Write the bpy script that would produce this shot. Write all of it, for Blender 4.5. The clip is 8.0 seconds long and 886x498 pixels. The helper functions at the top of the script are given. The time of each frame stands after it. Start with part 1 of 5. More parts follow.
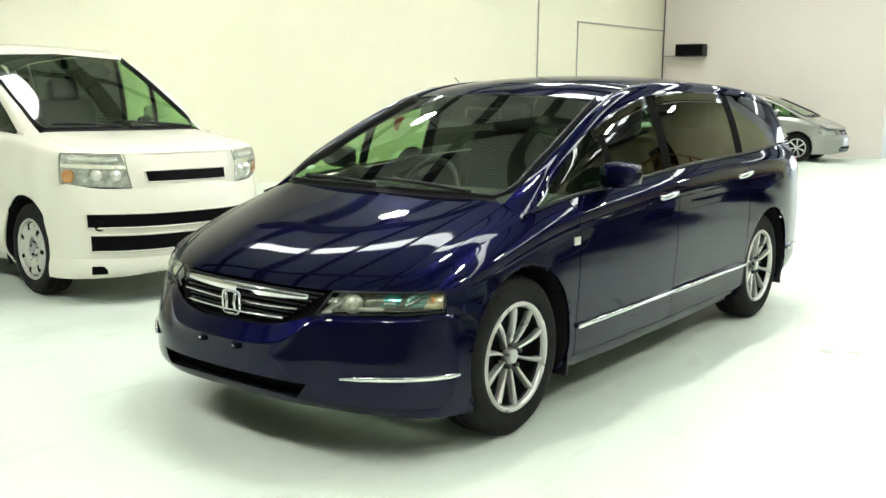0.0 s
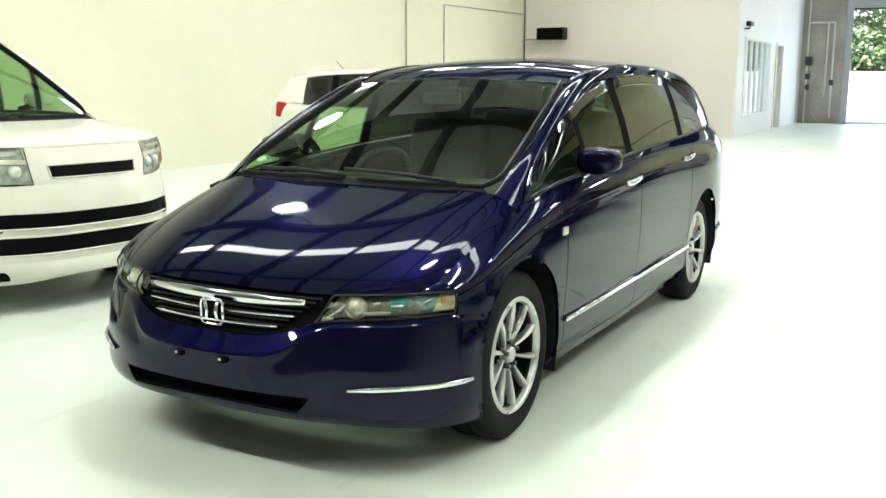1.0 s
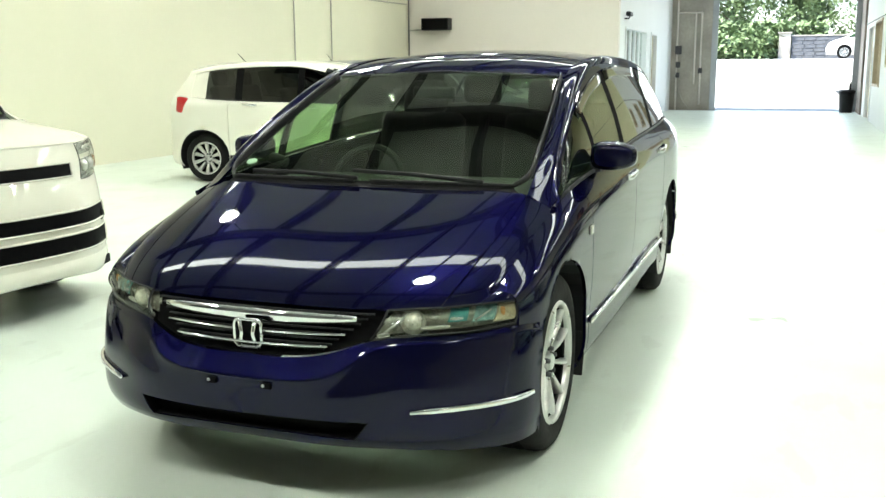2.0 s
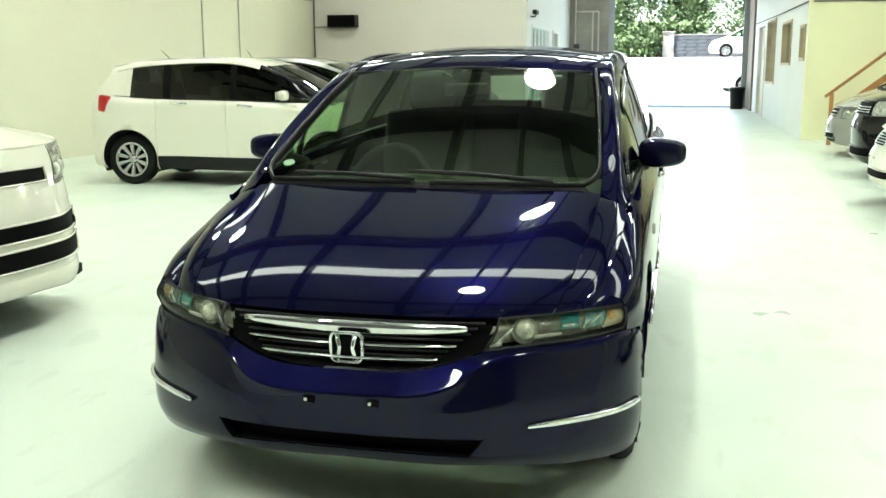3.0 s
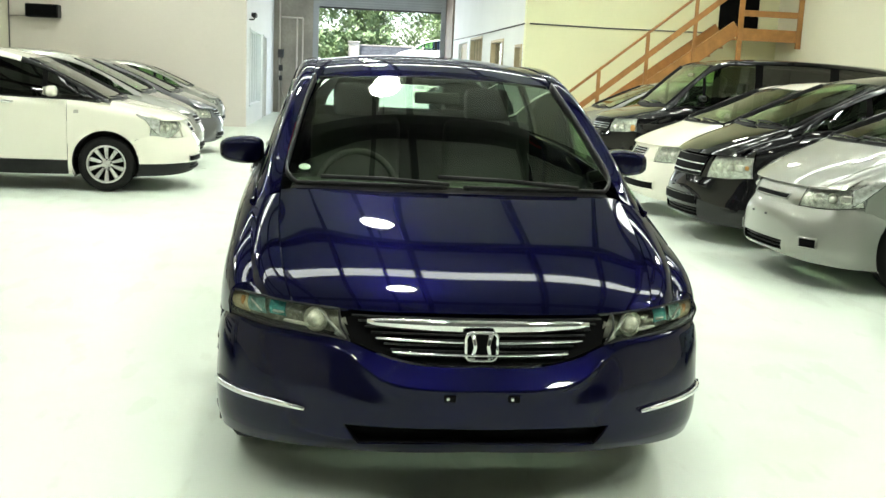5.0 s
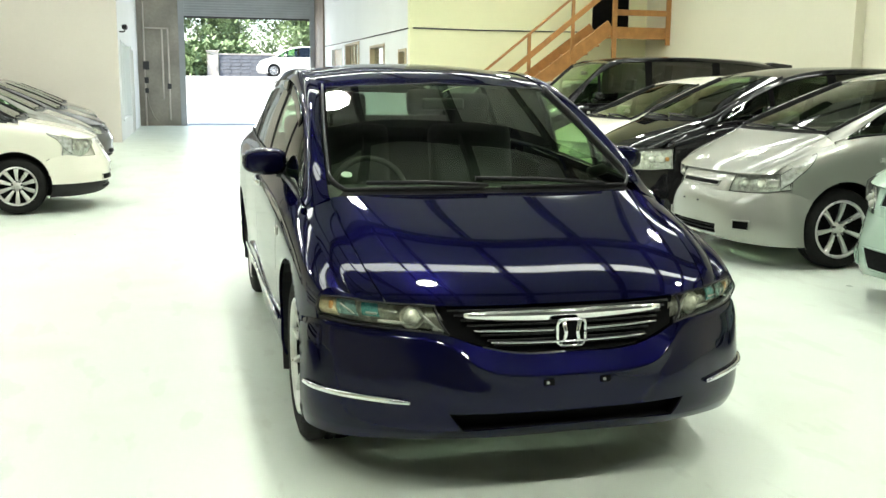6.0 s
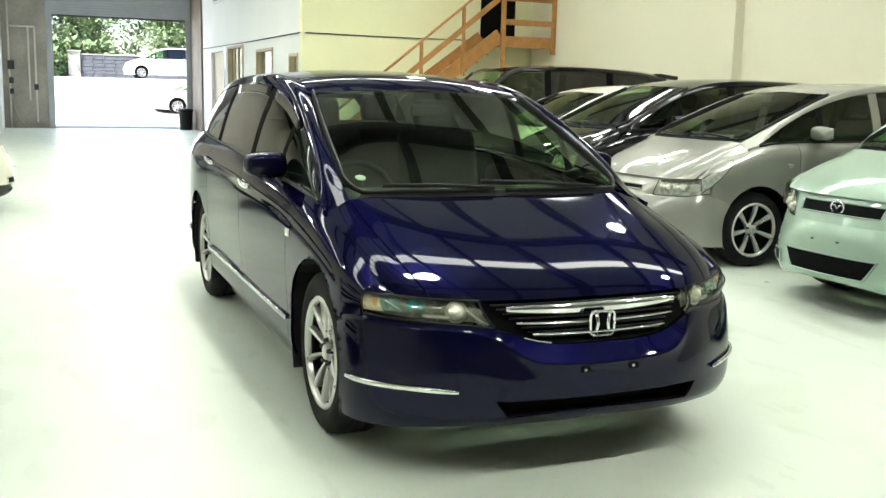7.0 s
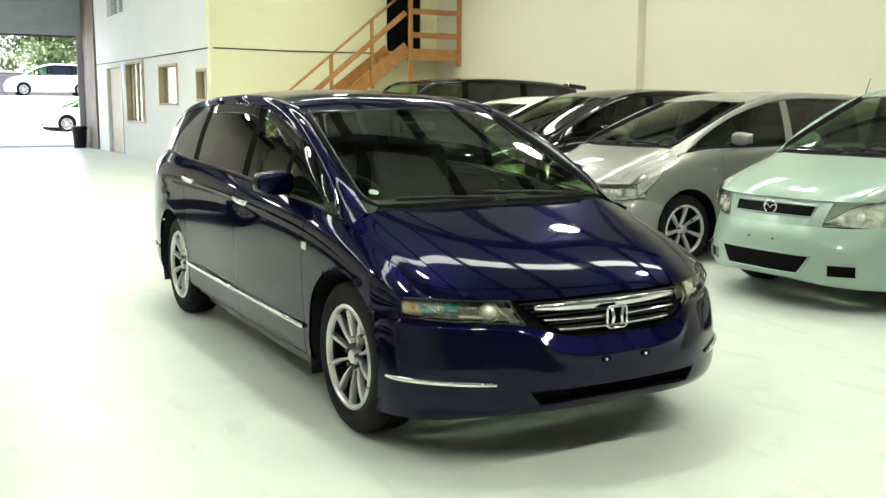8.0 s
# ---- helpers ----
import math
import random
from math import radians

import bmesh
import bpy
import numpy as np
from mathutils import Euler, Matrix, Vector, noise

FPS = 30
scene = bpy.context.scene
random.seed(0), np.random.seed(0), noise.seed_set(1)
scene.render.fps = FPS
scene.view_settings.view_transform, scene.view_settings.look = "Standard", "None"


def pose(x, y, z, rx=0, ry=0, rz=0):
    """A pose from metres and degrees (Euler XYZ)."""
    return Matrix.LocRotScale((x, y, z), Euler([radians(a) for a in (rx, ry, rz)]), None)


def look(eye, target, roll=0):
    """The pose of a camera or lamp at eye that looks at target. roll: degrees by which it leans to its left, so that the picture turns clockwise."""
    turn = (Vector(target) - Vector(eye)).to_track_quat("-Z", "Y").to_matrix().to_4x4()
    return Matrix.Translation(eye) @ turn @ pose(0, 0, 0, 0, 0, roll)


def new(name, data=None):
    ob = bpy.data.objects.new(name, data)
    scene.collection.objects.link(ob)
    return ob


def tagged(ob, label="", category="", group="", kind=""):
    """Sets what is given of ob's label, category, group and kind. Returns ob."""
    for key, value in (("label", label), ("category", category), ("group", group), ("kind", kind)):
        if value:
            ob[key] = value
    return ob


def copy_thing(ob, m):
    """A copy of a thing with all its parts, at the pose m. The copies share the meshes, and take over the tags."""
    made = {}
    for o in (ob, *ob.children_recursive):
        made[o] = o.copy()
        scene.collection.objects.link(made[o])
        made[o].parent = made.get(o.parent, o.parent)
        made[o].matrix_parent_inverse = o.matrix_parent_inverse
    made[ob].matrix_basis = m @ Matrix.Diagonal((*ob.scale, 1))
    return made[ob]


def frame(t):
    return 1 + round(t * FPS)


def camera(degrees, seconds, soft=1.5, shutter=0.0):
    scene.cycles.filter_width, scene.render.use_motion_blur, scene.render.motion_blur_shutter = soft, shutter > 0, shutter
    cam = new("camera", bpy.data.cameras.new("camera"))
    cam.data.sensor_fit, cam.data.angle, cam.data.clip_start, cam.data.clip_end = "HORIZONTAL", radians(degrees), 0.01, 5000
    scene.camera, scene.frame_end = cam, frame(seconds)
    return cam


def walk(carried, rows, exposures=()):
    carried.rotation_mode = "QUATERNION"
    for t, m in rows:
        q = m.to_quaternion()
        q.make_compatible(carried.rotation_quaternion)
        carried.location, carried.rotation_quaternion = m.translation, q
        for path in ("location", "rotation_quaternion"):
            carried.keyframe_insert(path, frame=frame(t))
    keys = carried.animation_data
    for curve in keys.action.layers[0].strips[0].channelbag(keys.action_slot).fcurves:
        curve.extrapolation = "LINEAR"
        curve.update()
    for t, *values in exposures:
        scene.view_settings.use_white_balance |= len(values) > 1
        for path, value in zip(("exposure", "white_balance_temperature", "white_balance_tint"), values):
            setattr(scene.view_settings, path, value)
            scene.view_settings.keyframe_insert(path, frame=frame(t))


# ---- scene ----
cam = camera(49.4, 8.0)
PATH = [
    (0, (2.9, -3.235, 1.396), (1.702, -1.666, 1.078), 0.7),
    (0.5, (2.606, -3.315, 1.396), (1.517, -1.673, 1.056), -0.5),
    (1, (2.284, -3.331, 1.391), (1.352, -1.596, 1.044), 0.3),
    (1.5, (1.957, -3.352, 1.386), (1.171, -1.547, 1.035), 0.3),
    (1.7, (1.825, -3.369, 1.405), (1.088, -1.545, 1.047), -0.1),
    (2.8, (1.059, -3.4, 1.398), (0.534, -1.505, 1.029), 0.1),
    (3, (0.919, -3.418, 1.396), (0.464, -1.506, 1.026), -0.2),
    (3.5, (0.591, -3.445, 1.39), (0.316, -1.499, 1.021), 0.3),
    (4, (0.244, -3.508, 1.388), (0.138, -1.544, 1.026), 1.6),
    (4.5, (-0.098, -3.569, 1.387), (-0.031, -1.602, 1.031), 2.3),
    (5.8, (-1.064, -3.722, 1.383), (-0.613, -1.801, 1.054), 1.2),
    (6, (-1.211, -3.698, 1.377), (-0.706, -1.791, 1.047), 0.5),
    (6.5, (-1.534, -3.7, 1.376), (-0.915, -1.826, 1.055), 1.1),
    (7, (-1.853, -3.688, 1.376), (-1.082, -1.869, 1.061), 1.3),
    (7.5, (-2.138, -3.674, 1.392), (-1.249, -1.909, 1.085), 1.2),
    (8, (-2.465, -3.738, 1.408), (-1.49, -2.017, 1.116), 0.2),
]
walk(cam, [(t, look(eye, target, roll)) for t, eye, target, roll in PATH], [(0.0, 2.13, 6300, 10.5), (1.5, 2.09, 6300, 9), (3.0, 1.88, 6450, 0), (4.0, 1.91, 6450, 3), (6.0, 1.94, 6450, 7.5), (8.0, 1.88, 6550, 9.5)])

# ---- world, light ----
world = bpy.data.worlds.new("world")
scene.world = world
world.use_nodes = True
wn = world.node_tree.nodes
sky = wn.new("ShaderNodeTexSky")
sky.sky_type = "NISHITA"
sky.sun_disc = False
sky.sun_elevation, sky.sun_rotation = radians(56.6), radians(247.8)
wn["Background"].inputs["Strength"].default_value = 0.15
world.node_tree.links.new(sky.outputs["Color"], wn["Background"].inputs["Color"])
sun = new("sun", bpy.data.lights.new("sun", "SUN"))
sun.data.energy, sun.data.angle, sun.data.color = 5.0, radians(0.6), (1.0, 0.95, 0.86)
sun.matrix_world = look((-22, 29, 36), (0, 38, 0))
door_sky = new("door_daylight", bpy.data.lights.new("door_daylight", "AREA"))
door_sky.data.shape, door_sky.data.size, door_sky.data.size_y = "RECTANGLE", 4.2, 3.5
door_sky.data.energy, door_sky.data.color = 40, (0.95, 1.0, 1.0)
door_sky.matrix_world = look((0.95, 31.1, 1.85), (0.95, 0, 1.2))


# ---- materials ----
def nodes_of(name):
    m = bpy.data.materials.new(name)
    m.use_nodes = True
    return m, m.node_tree, m.node_tree.nodes["Principled BSDF"]


def ramp_noise(tree, scale, lo, hi, detail=4, coord="Object", stretch=(1, 1, 1)):
    tc = tree.nodes.new("ShaderNodeTexCoord")
    mp = tree.nodes.new("ShaderNodeMapping")
    mp.inputs["Scale"].default_value = stretch
    n = tree.nodes.new("ShaderNodeTexNoise")
    n.inputs["Scale"].default_value, n.inputs["Detail"].default_value = scale, detail
    r = tree.nodes.new("ShaderNodeMapRange")
    r.inputs["From Min"].default_value, r.inputs["From Max"].default_value = 0.25, 0.75
    r.inputs["To Min"].default_value, r.inputs["To Max"].default_value = lo, hi
    tree.links.new(tc.outputs[coord], mp.inputs["Vector"])
    tree.links.new(mp.outputs["Vector"], n.inputs["Vector"])
    tree.links.new(n.outputs["Fac"], r.inputs["Value"])
    return r.outputs["Result"]


def mixed(tree, fac, a, b):
    m = tree.nodes.new("ShaderNodeMix")
    m.data_type = "RGBA"
    tree.links.new(fac, m.inputs["Factor"])
    for sock, c in ((m.inputs["A"], a), (m.inputs["B"], b)):
        if isinstance(c, tuple):
            sock.default_value = (*c, 1)
        else:
            tree.links.new(c, sock)
    return m.outputs["Result"]


def surface(name, col, rough=0.5, metal=0.0, vary=0.12, scale=3.0, fine=60.0, bump=0.0, coat=0.0, spec=0.5):
    """A surface with variation at two scales."""
    m, tree, b = nodes_of(name)
    dark = tuple(c * (1 - vary) for c in col)
    light = tuple(min(1, c * (1 + vary * 0.6)) for c in col)
    big = mixed(tree, ramp_noise(tree, scale, 0, 1), dark, light)
    small = mixed(tree, ramp_noise(tree, fine, 0, 0.35, 3), big, dark)
    tree.links.new(small, b.inputs["Base Color"])
    b.inputs["Metallic"].default_value, b.inputs["Coat Weight"].default_value = metal, coat
    b.inputs["Specular IOR Level"].default_value = spec
    tree.links.new(ramp_noise(tree, scale * 2.3, max(0.0, rough - 0.05), min(1, rough + 0.06)), b.inputs["Roughness"])
    if bump:
        bp = tree.nodes.new("ShaderNodeBump")
        bp.inputs["Strength"].default_value, bp.inputs["Distance"].default_value = bump, 0.004
        tree.links.new(ramp_noise(tree, fine, 0, 1, 5), bp.inputs["Height"])
        tree.links.new(bp.outputs["Normal"], b.inputs["Normal"])
    return m


def paint(name, col, metal=0.0, flake=0.0, rough=0.32, coat=1.0, ior=1.46, dust=0.012, pearl=None):
    """Clear-coated car paint, slightly dusty."""
    m, tree, b = nodes_of(name)
    dusty = mixed(tree, ramp_noise(tree, 2.0, 0, dust), col, (0.3, 0.3, 0.28))
    if flake:
        dusty = mixed(tree, ramp_noise(tree, 900, 0, flake, 2), dusty, tuple(min(1, c * 2.0 + 0.002) for c in col))
    tree.links.new(dusty, b.inputs["Base Color"])
    b.inputs["Metallic"].default_value, b.inputs["Roughness"].default_value = metal, rough
    b.inputs["Specular IOR Level"].default_value = 0.0
    b.inputs["Coat Weight"].default_value, b.inputs["Coat IOR"].default_value = coat, ior
    tree.links.new(ramp_noise(tree, 5, 0.015, 0.05), b.inputs["Coat Roughness"])
    if pearl:
        # the pigment's own soft blue gloss under the coat
        gl, sm = tree.nodes.new("ShaderNodeBsdfGlossy"), tree.nodes.new("ShaderNodeAddShader")
        gl.inputs["Color"].default_value, gl.inputs["Roughness"].default_value = (*pearl, 1), 0.3
        tree.links.new(b.outputs["BSDF"], sm.inputs[0])
        tree.links.new(gl.outputs["BSDF"], sm.inputs[1])
        tree.links.new(sm.outputs["Shader"], tree.nodes["Material Output"].inputs["Surface"])
    return m


def glass(name, tint, gloss=1.45):
    m, tree, b = nodes_of(name)
    tree.nodes.remove(b)
    tr, gl, lw, pw, sc, mx = (tree.nodes.new("ShaderNode" + k) for k in ("BsdfTransparent", "BsdfGlossy", "LayerWeight", "Math", "Math", "MixShader"))
    tr.inputs["Color"].default_value = (*tint, 1)
    gl.inputs["Roughness"].default_value = 0.01
    lw.inputs["Blend"].default_value = 0.5
    pw.operation, sc.operation = "POWER", "MULTIPLY_ADD"
    pw.inputs[1].default_value = 5.0
    sc.inputs[1].default_value, sc.inputs[2].default_value = 0.95, ((gloss - 1) / (gloss + 1)) ** 2
    tree.links.new(lw.outputs["Facing"], pw.inputs[0])
    tree.links.new(pw.outputs[0], sc.inputs[0])
    tree.links.new(sc.outputs[0], mx.inputs["Fac"])
    tree.links.new(tr.outputs["BSDF"], mx.inputs[1])
    tree.links.new(gl.outputs["BSDF"], mx.inputs[2])
    tree.links.new(mx.outputs["Shader"], tree.nodes["Material Output"].inputs["Surface"])
    return m


def glow(name, col, strength):
    m, tree, b = nodes_of(name)
    b.inputs["Base Color"].default_value = (*col, 1)
    b.inputs["Emission Color"].default_value, b.inputs["Emission Strength"].default_value = (*col, 1), strength
    return m


def floor_paint():
    """Worn gloss floor paint with grime patches and scuffs."""
    m, tree, b = nodes_of("floor_paint")
    base = mixed(tree, ramp_noise(tree, 0.45, 0, 1, 3), (0.604, 0.674, 0.603), (0.664, 0.714, 0.656))
    grime = ramp_noise(tree, 1.1, -0.9, 0.55, 7)
    scuff = ramp_noise(tree, 5.0, -1.6, 0.75, 6, stretch=(1.0, 0.35, 1.0))
    for fac, col, top in ((grime, (0.52, 0.55, 0.47), 0.35), (scuff, (0.36, 0.37, 0.32), 0.16)):
        c = tree.nodes.new("ShaderNodeMath")
        c.operation, c.use_clamp = "MINIMUM", True
        c.inputs[1].default_value = top
        tree.links.new(fac, c.inputs[0])
        base = mixed(tree, c.outputs[0], base, col)
    tree.links.new(base, b.inputs["Base Color"])
    tree.links.new(ramp_noise(tree, 1.6, 0.26, 0.44, 5), b.inputs["Roughness"])
    b.inputs["Specular IOR Level"].default_value = 0.4
    return m


M = {
    "floor": floor_paint(),
    "wall_left": surface("cream_wall_paint", (0.70, 0.675, 0.545), 0.7, vary=0.05, scale=0.4, fine=14, bump=0.15),
    "wall_beige": surface("beige_wall_paint", (0.70, 0.65, 0.605), 0.7, vary=0.05, scale=0.4, fine=14, bump=0.15),
    "wall_white": surface("white_wall_paint", (0.74, 0.75, 0.76), 0.65, vary=0.05, scale=0.6, fine=20, bump=0.1),
    "wall_yellow": surface("pale_yellow_wall_paint", (0.80, 0.80, 0.54), 0.7, vary=0.05, scale=0.5, fine=14, bump=0.12),
    "wall_grey": surface("grimy_grey_plaster", (0.42, 0.385, 0.335), 0.8, vary=0.5, scale=0.8, fine=12, bump=0.3),
    "end_wall": surface("dark_unseen_wall", (0.12, 0.12, 0.12), 0.75, vary=0.15, scale=0.6, fine=16, bump=0.15),
    "ceiling": surface("roof_sheet", (0.50, 0.52, 0.50), 0.7, vary=0.1, scale=0.5),
    "steel": surface("painted_steel", (0.045, 0.045, 0.05), 0.5, vary=0.15),
    "shutter": surface("galvanised_shutter", (0.38, 0.40, 0.43), 0.45, 0.5, vary=0.12, scale=2, bump=0.1),
    "timber": surface("stained_pine", (0.42, 0.20, 0.06), 0.5, vary=0.3, scale=6, fine=40, bump=0.2),
    "skylight": glow("skylight_sheet", (0.97, 1.0, 0.94), 3.2),
    "lamp": glow("lamp_globe", (0.98, 1.0, 0.86), 58.0),
    "navy": paint("navy_pearl_paint", (0.0009, 0.0010, 0.0076), 0.0, 0.15, 0.34, coat=0.88, ior=1.345, dust=0.0012, pearl=(0.0008, 0.0007, 0.0105)),
    "white": paint("white_paint", (0.72, 0.70, 0.62)),
    "black": paint("black_paint", (0.004, 0.004, 0.005)),
    "silver": paint("silver_paint", (0.26, 0.26, 0.24), 0.5, 0.2, 0.35),
    "grey": paint("grey_paint", (0.12, 0.12, 0.13), 0.6, 0.2),
    "mint": paint("mint_paint", (0.29, 0.385, 0.325), 0.2, 0.15),
    "glass": glass("tinted_windscreen", (0.66, 0.82, 0.60), 1.92),
    "dark_glass": glass("privacy_glass", (0.06, 0.065, 0.06), 1.65),
    "mid_glass": glass("door_glass", (0.44, 0.64, 0.38), 1.65),
    "rear_glass": glass("rear_screen_glass", (0.42, 0.50, 0.50), 1.5),
    "clear": glass("lamp_lens", (0.88, 0.9, 0.86), 1.45),
    "pane": glass("window_pane", (0.85, 0.9, 0.88), 1.45),
    "chrome": surface("chrome", (0.78, 0.78, 0.80), 0.07, 1.0, vary=0.04),
    "alloy": surface("polished_alloy", (0.58, 0.58, 0.57), 0.3, 0.8, vary=0.08, scale=8),
    "rubber": surface("tyre_rubber", (0.010, 0.010, 0.010), 0.8, vary=0.3, scale=8, bump=0.3, spec=0.2),
    "plastic": surface("black_trim", (0.009, 0.009, 0.010), 0.45, vary=0.2, scale=12, spec=0.25),
    "mesh": surface("grille_black", (0.0025, 0.0025, 0.003), 0.7, vary=0.2, scale=20, spec=0.06),
    "cloth": surface("grey_seat_cloth", (0.016, 0.018, 0.017), 0.9, vary=0.25, scale=8, fine=200, bump=0.3),
    "dash": surface("dashboard_vinyl", (0.010, 0.012, 0.011), 0.7, vary=0.2, scale=9, fine=150, bump=0.2),
    "reflector": surface("lamp_reflector", (0.80, 0.80, 0.74), 0.16, 0.55, vary=0.2, scale=20),
    "lampgrey": surface("lamp_housing", (0.55, 0.55, 0.50), 0.35, 0.1, vary=0.2, scale=20),
    "lampdark": surface("smoky_lamp_housing", (0.32, 0.32, 0.27), 0.25, 0.25, vary=0.5, scale=24, fine=90),
    "facets": surface("faceted_reflector", (0.78, 0.79, 0.73), 0.2, 0.5, vary=0.6, scale=26, fine=70, bump=0.6, coat=1.0),
    "projector": surface("bright_projector_glass", (0.72, 0.71, 0.62), 0.2, 0.1, vary=0.55, scale=45, fine=120, bump=0.4, coat=1.0),
    "bluefacets": surface("blue_green_facets", (0.26, 0.46, 0.45), 0.16, 0.5, vary=0.7, scale=40, fine=110, bump=0.6, coat=0.8),
    "teal": surface("teal_lamp_coating", (0.10, 0.42, 0.42), 0.12, 0.45, vary=0.6, scale=26, fine=60, coat=0.6),
    "amber": surface("amber_lens", (0.55, 0.27, 0.10), 0.15, 0.2, vary=0.3, scale=30, coat=0.6),
    "straw": surface("pale_indicator_bowl", (0.70, 0.60, 0.40), 0.18, 0.4, vary=0.5, scale=34, fine=80, bump=0.4, coat=0.8),
    "red": surface("red_lens", (0.45, 0.01, 0.012), 0.15, vary=0.15, scale=30, coat=0.6),
    "paper": surface("sticker", (0.26, 0.42, 0.25), 0.5),
    "board": surface("notice_board", (0.8, 0.82, 0.84), 0.5),
    "asphalt": surface("pale_concrete_yard", (0.50, 0.50, 0.48), 0.9, vary=0.15, scale=0.6, fine=20, bump=0.3),
    "leaf": surface("foliage", (0.16, 0.23, 0.095), 0.6, vary=0.4, scale=1.5, fine=12),
    "bark": surface("bark", (0.12, 0.09, 0.06), 0.9, vary=0.3, scale=4, bump=0.5),
    "brown": surface("stained_brown_board", (0.20, 0.155, 0.12), 0.7, vary=0.4, scale=1.5, fine=14),
    "stone": surface("dark_stone", (0.13, 0.135, 0.15), 0.85, vary=0.45, scale=3, fine=20, bump=0.4),
    "dark": surface("dark_void", (0.006, 0.006, 0.006), 0.95, spec=0.05),
    "pipe": surface("grey_conduit", (0.42, 0.40, 0.36), 0.6),
}


# ---- mesh helpers ----
def mesh_from(name, verts, faces, material, smooth=False):
    me = bpy.data.meshes.new(name)
    me.from_pydata([tuple(v) for v in verts], [], faces)
    me.validate()
    me.materials.append(material)
    if smooth:
        me.polygons.foreach_set("use_smooth", [True] * len(me.polygons))
    me.update()
    return me


def add(name, me, parent=None, label=""):
    ob = new(name, me)
    if parent:
        ob.parent = parent
    return tagged(ob, label)


def part(name, bm, material, parent, label="", smooth=False):
    me = bpy.data.meshes.new(name)
    bmesh.ops.recalc_face_normals(bm, faces=bm.faces)
    bm.to_mesh(me)
    bm.free()
    me.materials.append(material)
    if smooth:
        me.polygons.foreach_set("use_smooth", [True] * len(me.polygons))
    return add(name, me, parent, label)


def box_bm(lo, hi, bevel=0.0, bm=None, m=None, segs=1):
    bm = bm or bmesh.new()
    c, s = [(a + b) / 2 for a, b in zip(lo, hi)], [abs(b - a) for a, b in zip(lo, hi)]
    mat = (m or Matrix()) @ Matrix.LocRotScale(c, None, s)
    r = bmesh.ops.create_cube(bm, size=1, matrix=mat)
    if bevel:
        es = list({e for v in r["verts"] for e in v.link_edges})
        bmesh.ops.bevel(bm, geom=es, offset=bevel, segments=segs, affect="EDGES", profile=0.6)
    return bm


def tube_bm(points, r, n=8, bm=None, close=False):
    """A round bar along points."""
    bm = bm or bmesh.new()
    pts = [Vector(p) for p in points]
    rings = []
    for i, p in enumerate(pts):
        d = (pts[min(i + 1, len(pts) - 1)] - pts[max(i - 1, 0)]).normalized()
        q = d.to_track_quat("Z", "Y")
        rr = r[i] if isinstance(r, (list, tuple)) else r
        rings.append([bm.verts.new(p + q @ Vector((rr * math.cos(2 * math.pi * k / n), rr * math.sin(2 * math.pi * k / n), 0))) for k in range(n)])
    for a, b in zip(rings, rings[1:]):
        for k in range(n):
            bm.faces.new((a[k], a[(k + 1) % n], b[(k + 1) % n], b[k]))
    bm.faces.new(rings[0][::-1])
    bm.faces.new(rings[-1])
    return bm


def lathe_bm(profile, n, axis="x", bm=None):
    """Turn (radius, along) pairs round an axis through the origin."""
    bm = bm or bmesh.new()
    rings = []
    for r, a in profile:
        ring = []
        for k in range(n):
            c, s = r * math.cos(2 * math.pi * k / n), r * math.sin(2 * math.pi * k / n)
            ring.append(bm.verts.new({"x": (a, c, s), "y": (c, a, s), "z": (c, s, a)}[axis]))
        rings.append(ring)
    for p, q in zip(rings, rings[1:]):
        for k in range(n):
            bm.faces.new((p[k], p[(k + 1) % n], q[(k + 1) % n], q[k]))
    return bm


def thing(name, place=(0, 0, 0), rz=0.0, label="", category="", group="", kind=""):
    ob = new(name)
    ob.empty_display_size = 0.2
    ob.matrix_basis = pose(*place, 0, 0, rz)
    return tagged(ob, label, category, group, kind)


# ---- the hall ----
XL, XR, YB, YF, ZC = -8.4, 8.7, -8.0, 31.4, 6.2
YS, XK, XO, YO = 21.1, -2.76, 3.33, 16.3


def slab(name, lo, hi, material, label, category="wall"):
    ob = part(name, box_bm(lo, hi), material, None)
    return tagged(ob, label, category, kind="structure")


def holed_wall(name, axis, at, thick, a0, a1, z1, holes, material, label):
    """A wall along one axis with rectangular openings (a0, a1, z0, z1) cut through it."""
    bm = bmesh.new()
    cuts = sorted({a0, a1, *[h[0] for h in holes], *[h[1] for h in holes]})
    zs = sorted({0.0, z1, *[h[2] for h in holes], *[h[3] for h in holes]})
    for p, q in zip(cuts, cuts[1:]):
        for u, v in zip(zs, zs[1:]):
            if any(h[0] <= p and q <= h[1] and h[2] <= u and v <= h[3] for h in holes):
                continue
            lo, hi = ((at, p, u), (at + thick, q, v)) if axis == "y" else ((p, at, u), (q, at + thick, v))
            box_bm(lo, hi, bm=bm)
    bmesh.ops.remove_doubles(bm, verts=bm.verts, dist=1e-4)
    seen = {}
    for f in list(bm.faces):
        seen.setdefault(tuple(round(c, 3) for c in f.calc_center_median()), []).append(f)
    bmesh.ops.delete(bm, geom=[f for fs in seen.values() if len(fs) > 1 for f in fs], context="FACES_ONLY")
    return tagged(part(name, bm, material, None), label, "wall", kind="structure")


